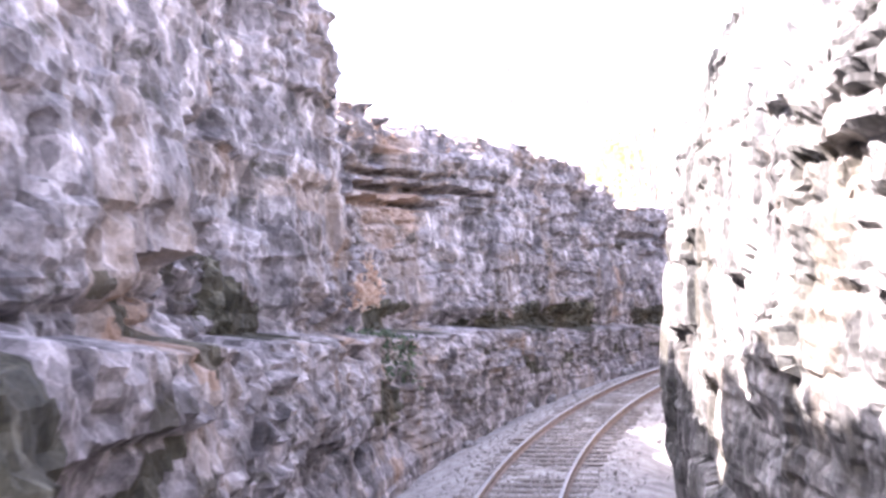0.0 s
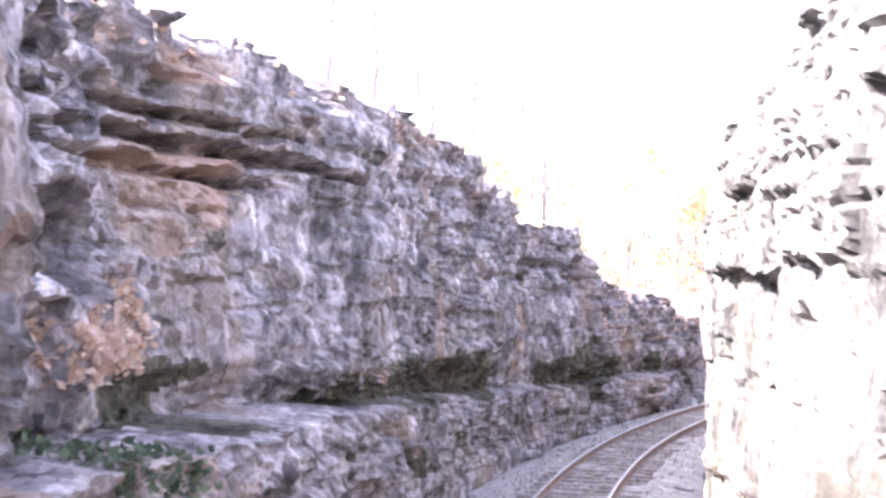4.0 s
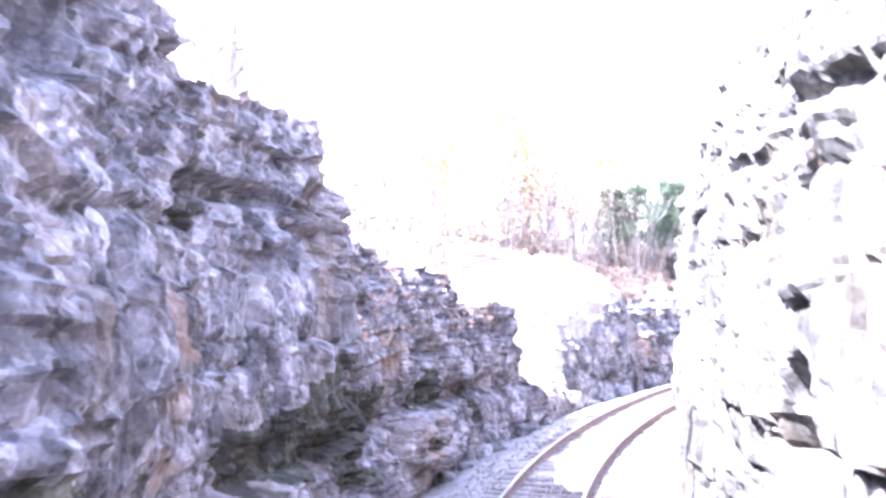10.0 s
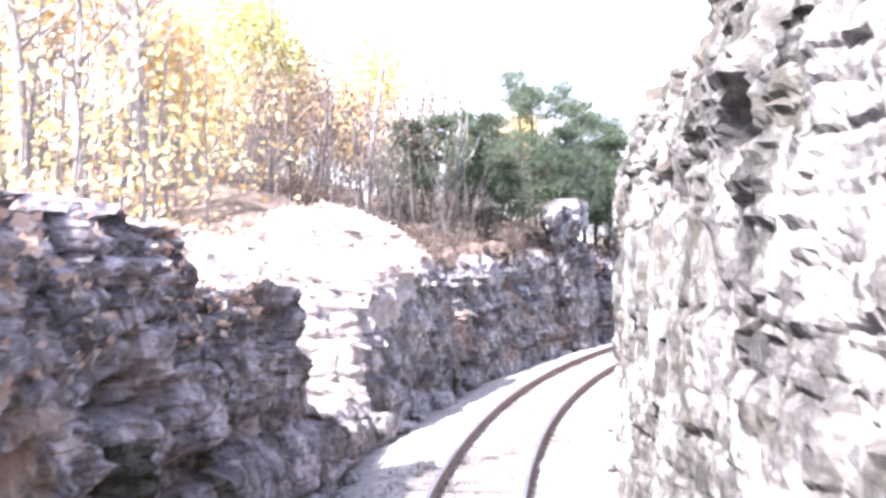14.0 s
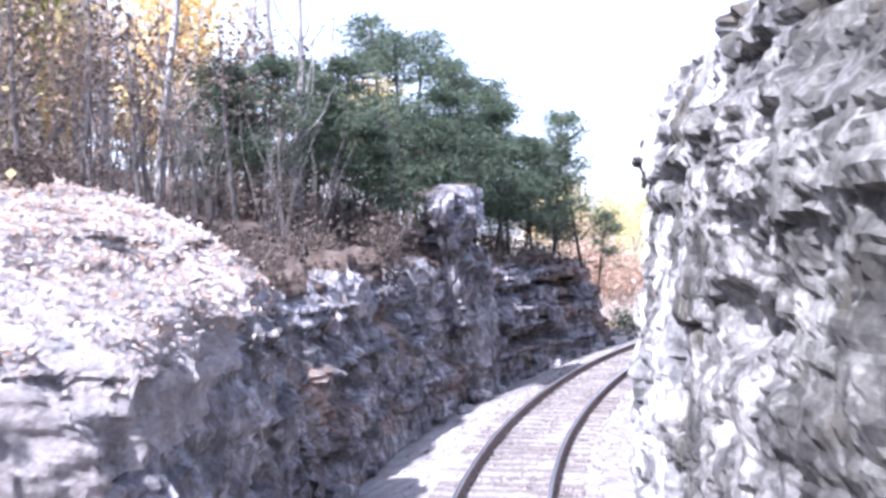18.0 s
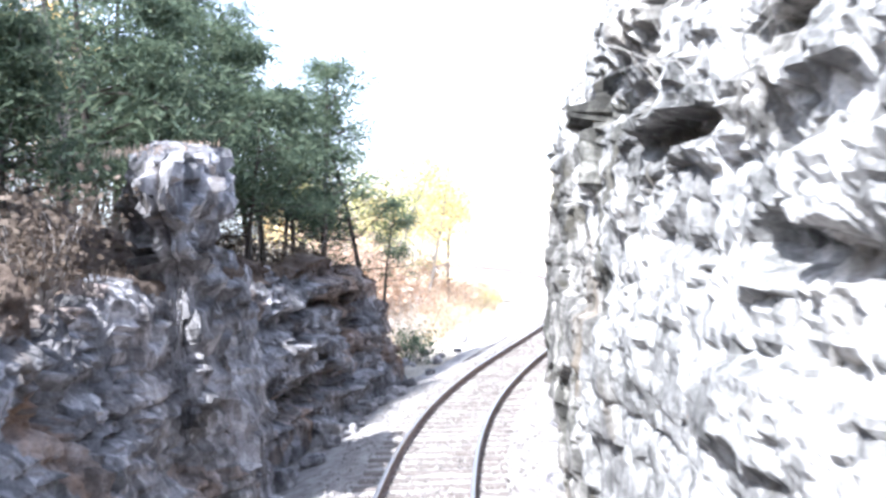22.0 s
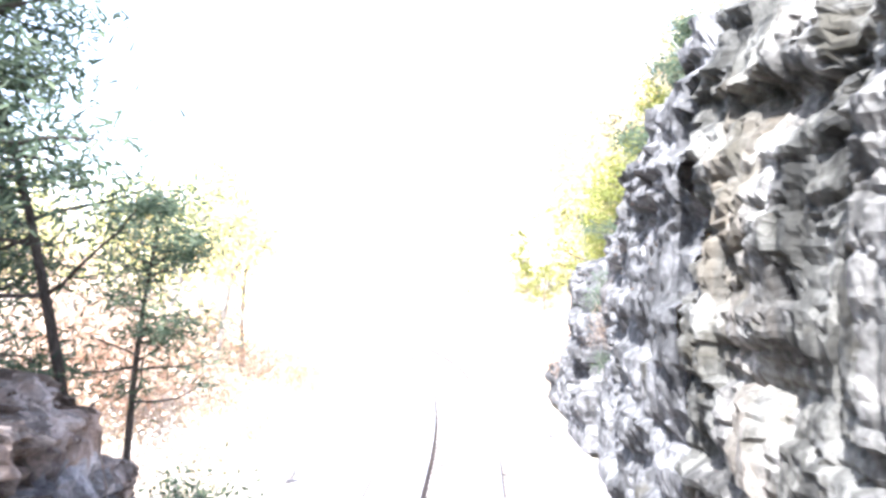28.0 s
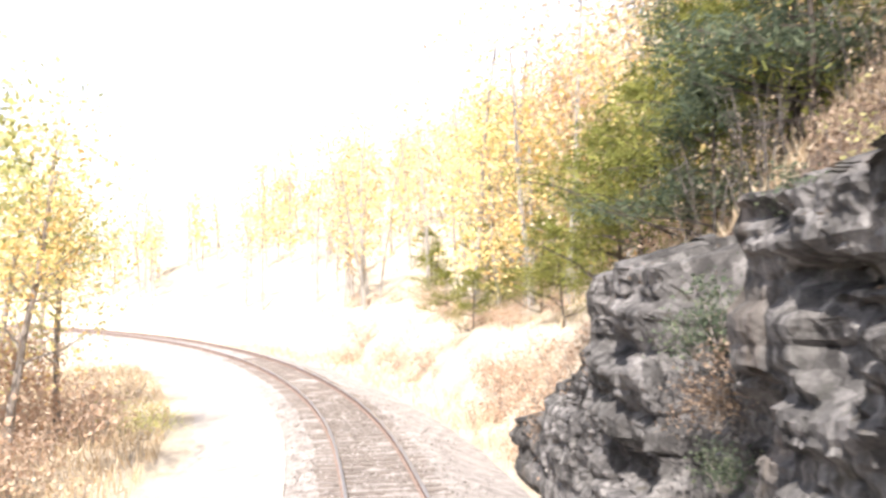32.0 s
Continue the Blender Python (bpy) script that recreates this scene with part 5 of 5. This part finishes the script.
# ---- loose rock ----
def boulder_mesh(name, seed, flat=0.7, sub=3, square=0.72):
    bm = bmesh.new()
    bmesh.ops.create_icosphere(bm, subdivisions=sub, radius=1.0)
    p = np.array([v.co for v in bm.verts])
    q = np.sign(p) * np.abs(p) ** square
    q *= (1 + 0.22 * fractal(p[:, 0] * 1.3 + seed, p[:, 1] * 1.3, p[:, 2] * 1.3, seed=seed, octaves=4))[:, None]
    q += 0.10 * blocks(p[:, 0] * 2 + p[:, 1], p[:, 2] * 2, 0.9, 0.5, seed)[:, None] * p
    q += 0.06 * blocks(p[:, 0] + p[:, 1] * 2, p[:, 2] * 2, 0.35, 0.22, seed + 5)[:, None] * p
    for v, c in zip(bm.verts, q):
        v.co = (c[0], c[1] * 0.85, c[2] * flat)
    me = bpy.data.meshes.new(name)
    bm.to_mesh(me)
    bm.free()
    me.materials.append(ROCK_LOOSE)
    return me


boulders = [boulder_mesh("boulder", k, f) for k, f in ((61, 0.6), (62, 0.75), (63, 0.5), (64, 0.85))]
rng = np.random.default_rng(66)
spots = []
for lo, hi, a, b, n in ((69, 112, -3.05, -2.55, 34), (24, 69, -2.75, -2.45, 18), (112, 122, -4.5, -3.0, 8), (20, 128, 2.0, 2.3, 26)):
    for _ in range(n):
        spots.append((rng.uniform(lo, hi), rng.uniform(a, b), rng.uniform(0.10, 0.34)))
for s, d, size in spots + [(100.3, -3.0, 0.42), (72.5, -3.2, 0.6), (71.2, -3.4, 0.5)]:
    ob = new("boulder", boulders[rng.integers(4)])
    ob.matrix_world = spot(s, d, -0.5 + size * 0.35, rng.uniform(0, 360), size, (rng.uniform(-15, 15), rng.uniform(-15, 15)))
    tagged(ob, "rough grey limestone boulder at the foot of the wall", "boulder", "fallen rocks along the cutting")


def outcrop():
    """A tower of limestone beds: wide foot, drawn-in neck, overhanging cap with a nearly flat top."""
    n, m = 150, 60
    a = np.linspace(0, 2 * np.pi, n)[:, None]
    v = np.linspace(0, 1, m)[None]
    z = np.interp(v, [0, 0.88, 1.0], [-1.4, 2.75, 2.9])
    wide = np.interp(z, [-1.4, 0.2, 0.9, 1.2, 1.4, 1.75, 1.85, 2.5, 2.7, 2.78, 2.9], [1.0, 1.0, 0.97, 0.9, 1.0, 0.96, 1.06, 1.06, 0.98, 0.8, 0.02])
    mid = np.interp(z, [-1.4, 1.0, 1.3, 1.75, 1.9], [0.75, 0.75, 0.25, 0.15, 0.0])
    half = np.interp(z, [-1.4, 1.0, 1.3, 1.75, 1.9], [1.4, 1.4, 1.75, 1.8, 2.15])
    r = wide / (np.abs(np.cos(a)) ** 8 + np.abs(np.sin(a)) ** 8) ** 0.125
    y = mid + half * r * np.sin(a)
    deep = np.interp(y, [-2.2, -1.0, 0.8, 2.2], [0.12, 0.36, 0.85, 1.05])
    x, zz = 0.75 - 0.75 * deep * (1 - r * np.cos(a)), z + 0 * a
    turn = a * 1.9 + 0 * z
    fade = np.clip(wide, 0, 0.6) / 0.6 * np.where(np.arange(n) % (n - 1) == 0, 0.0, 1.0)[:, None]
    push = -(facets(turn, zz, 1.3, 0.6, 71, 0.17, 0.3) + facets(turn, zz, 0.5, 0.3, 73, 0.08, 0.35) + 0.2 * cracks(turn, zz, 1.3, 0.6, 75)) * fade
    pts = np.stack([x + push * np.cos(a), y + push * np.sin(a), zz * (1 + 0.04 * y) + 0.10 * fractal(x * 1.2, y * 1.2, seed=79, octaves=3)], -1)
    top = thing("rock_outcrop", "", "")
    top.matrix_world = spot(92.75, -3.95, 2.6, 2, 1.0)
    cut = int(np.argmin(np.abs(z[0] - 1.2)))
    for name, span in (("pedestal", slice(0, cut + 1)), ("cap", slice(cut, m))):
        ob = sheet(name, pts[:, span], ROCK_FAR, smooth=True, sharp=24)
        ob.parent = top
    return tagged(top, "weathered grey limestone outcrop overhanging the cutting edge", "rock outcrop")


outcrop()


for ob in bpy.data.objects:
    if ob.name.split(".")[0] in ("branchwork", "stemwork", "crown", "foliage"):
        ob["kind"] = "stuff"


# ---- ballast stones and ties ----
def stones(n, seed, s0, s1):
    r = np.random.default_rng(seed)
    s, d = r.uniform(s0, s1, n), r.normal(0, 1.15, n).clip(-2.6, 2.6)
    z = np.interp(np.abs(d), [0, 1.5, 1.9, 2.9], [-0.20, -0.20, -0.30, -0.62]) + 0.01
    keep = np.abs(np.abs(d) - 0.7525) > 0.09
    c = lay(s, d, z)[keep]
    k = len(c)
    o = np.array([(1, 0, 0), (0, 1, 0), (-1, 0, 0), (0, -1, 0), (0, 0, 1)], float)
    v = o[None] * r.uniform(0.02, 0.05, (k, 5, 1)) + r.normal(0, 0.008, (k, 5, 3))
    f = np.array([(0, 1, 4), (1, 2, 4), (2, 3, 4), (3, 0, 4)])
    return (c[:, None] + v).reshape(-1, 3), (np.arange(k)[:, None, None] * 5 + f[None]).reshape(-1, 3)


v, f = stones(30000, 9, 4, 150)
tagged(mesh_object("ballast_stones", v, f, STONE), "loose grey crushed stones between the ties", "ballast", kind="stuff")


def tie_mesh():
    bm = bmesh.new()
    bmesh.ops.create_cube(bm, size=1.0)
    for vert in bm.verts:
        vert.co = (vert.co.x * 2.55, vert.co.y * 0.225, vert.co.z * 0.18)
    bmesh.ops.bevel(bm, geom=bm.edges[:], offset=0.012, segments=1, affect="EDGES")
    me = bpy.data.meshes.new("tie")
    bm.to_mesh(me)
    bm.free()
    me.materials.append(TIE)
    return me


tie_data = tie_mesh()
rng = np.random.default_rng(12)
for i in range(300):
    s = 3.0 + i * 0.56 + rng.uniform(-0.03, 0.03)
    ob = new("tie", tie_data)
    ob.matrix_world = spot(s, rng.uniform(-0.04, 0.04), -0.262 + rng.uniform(-0.008, 0.008), rng.uniform(-1.5, 1.5))
    tagged(ob, "weathered grey-brown wooden railway tie in ballast", "railway tie", "ties under the rails")
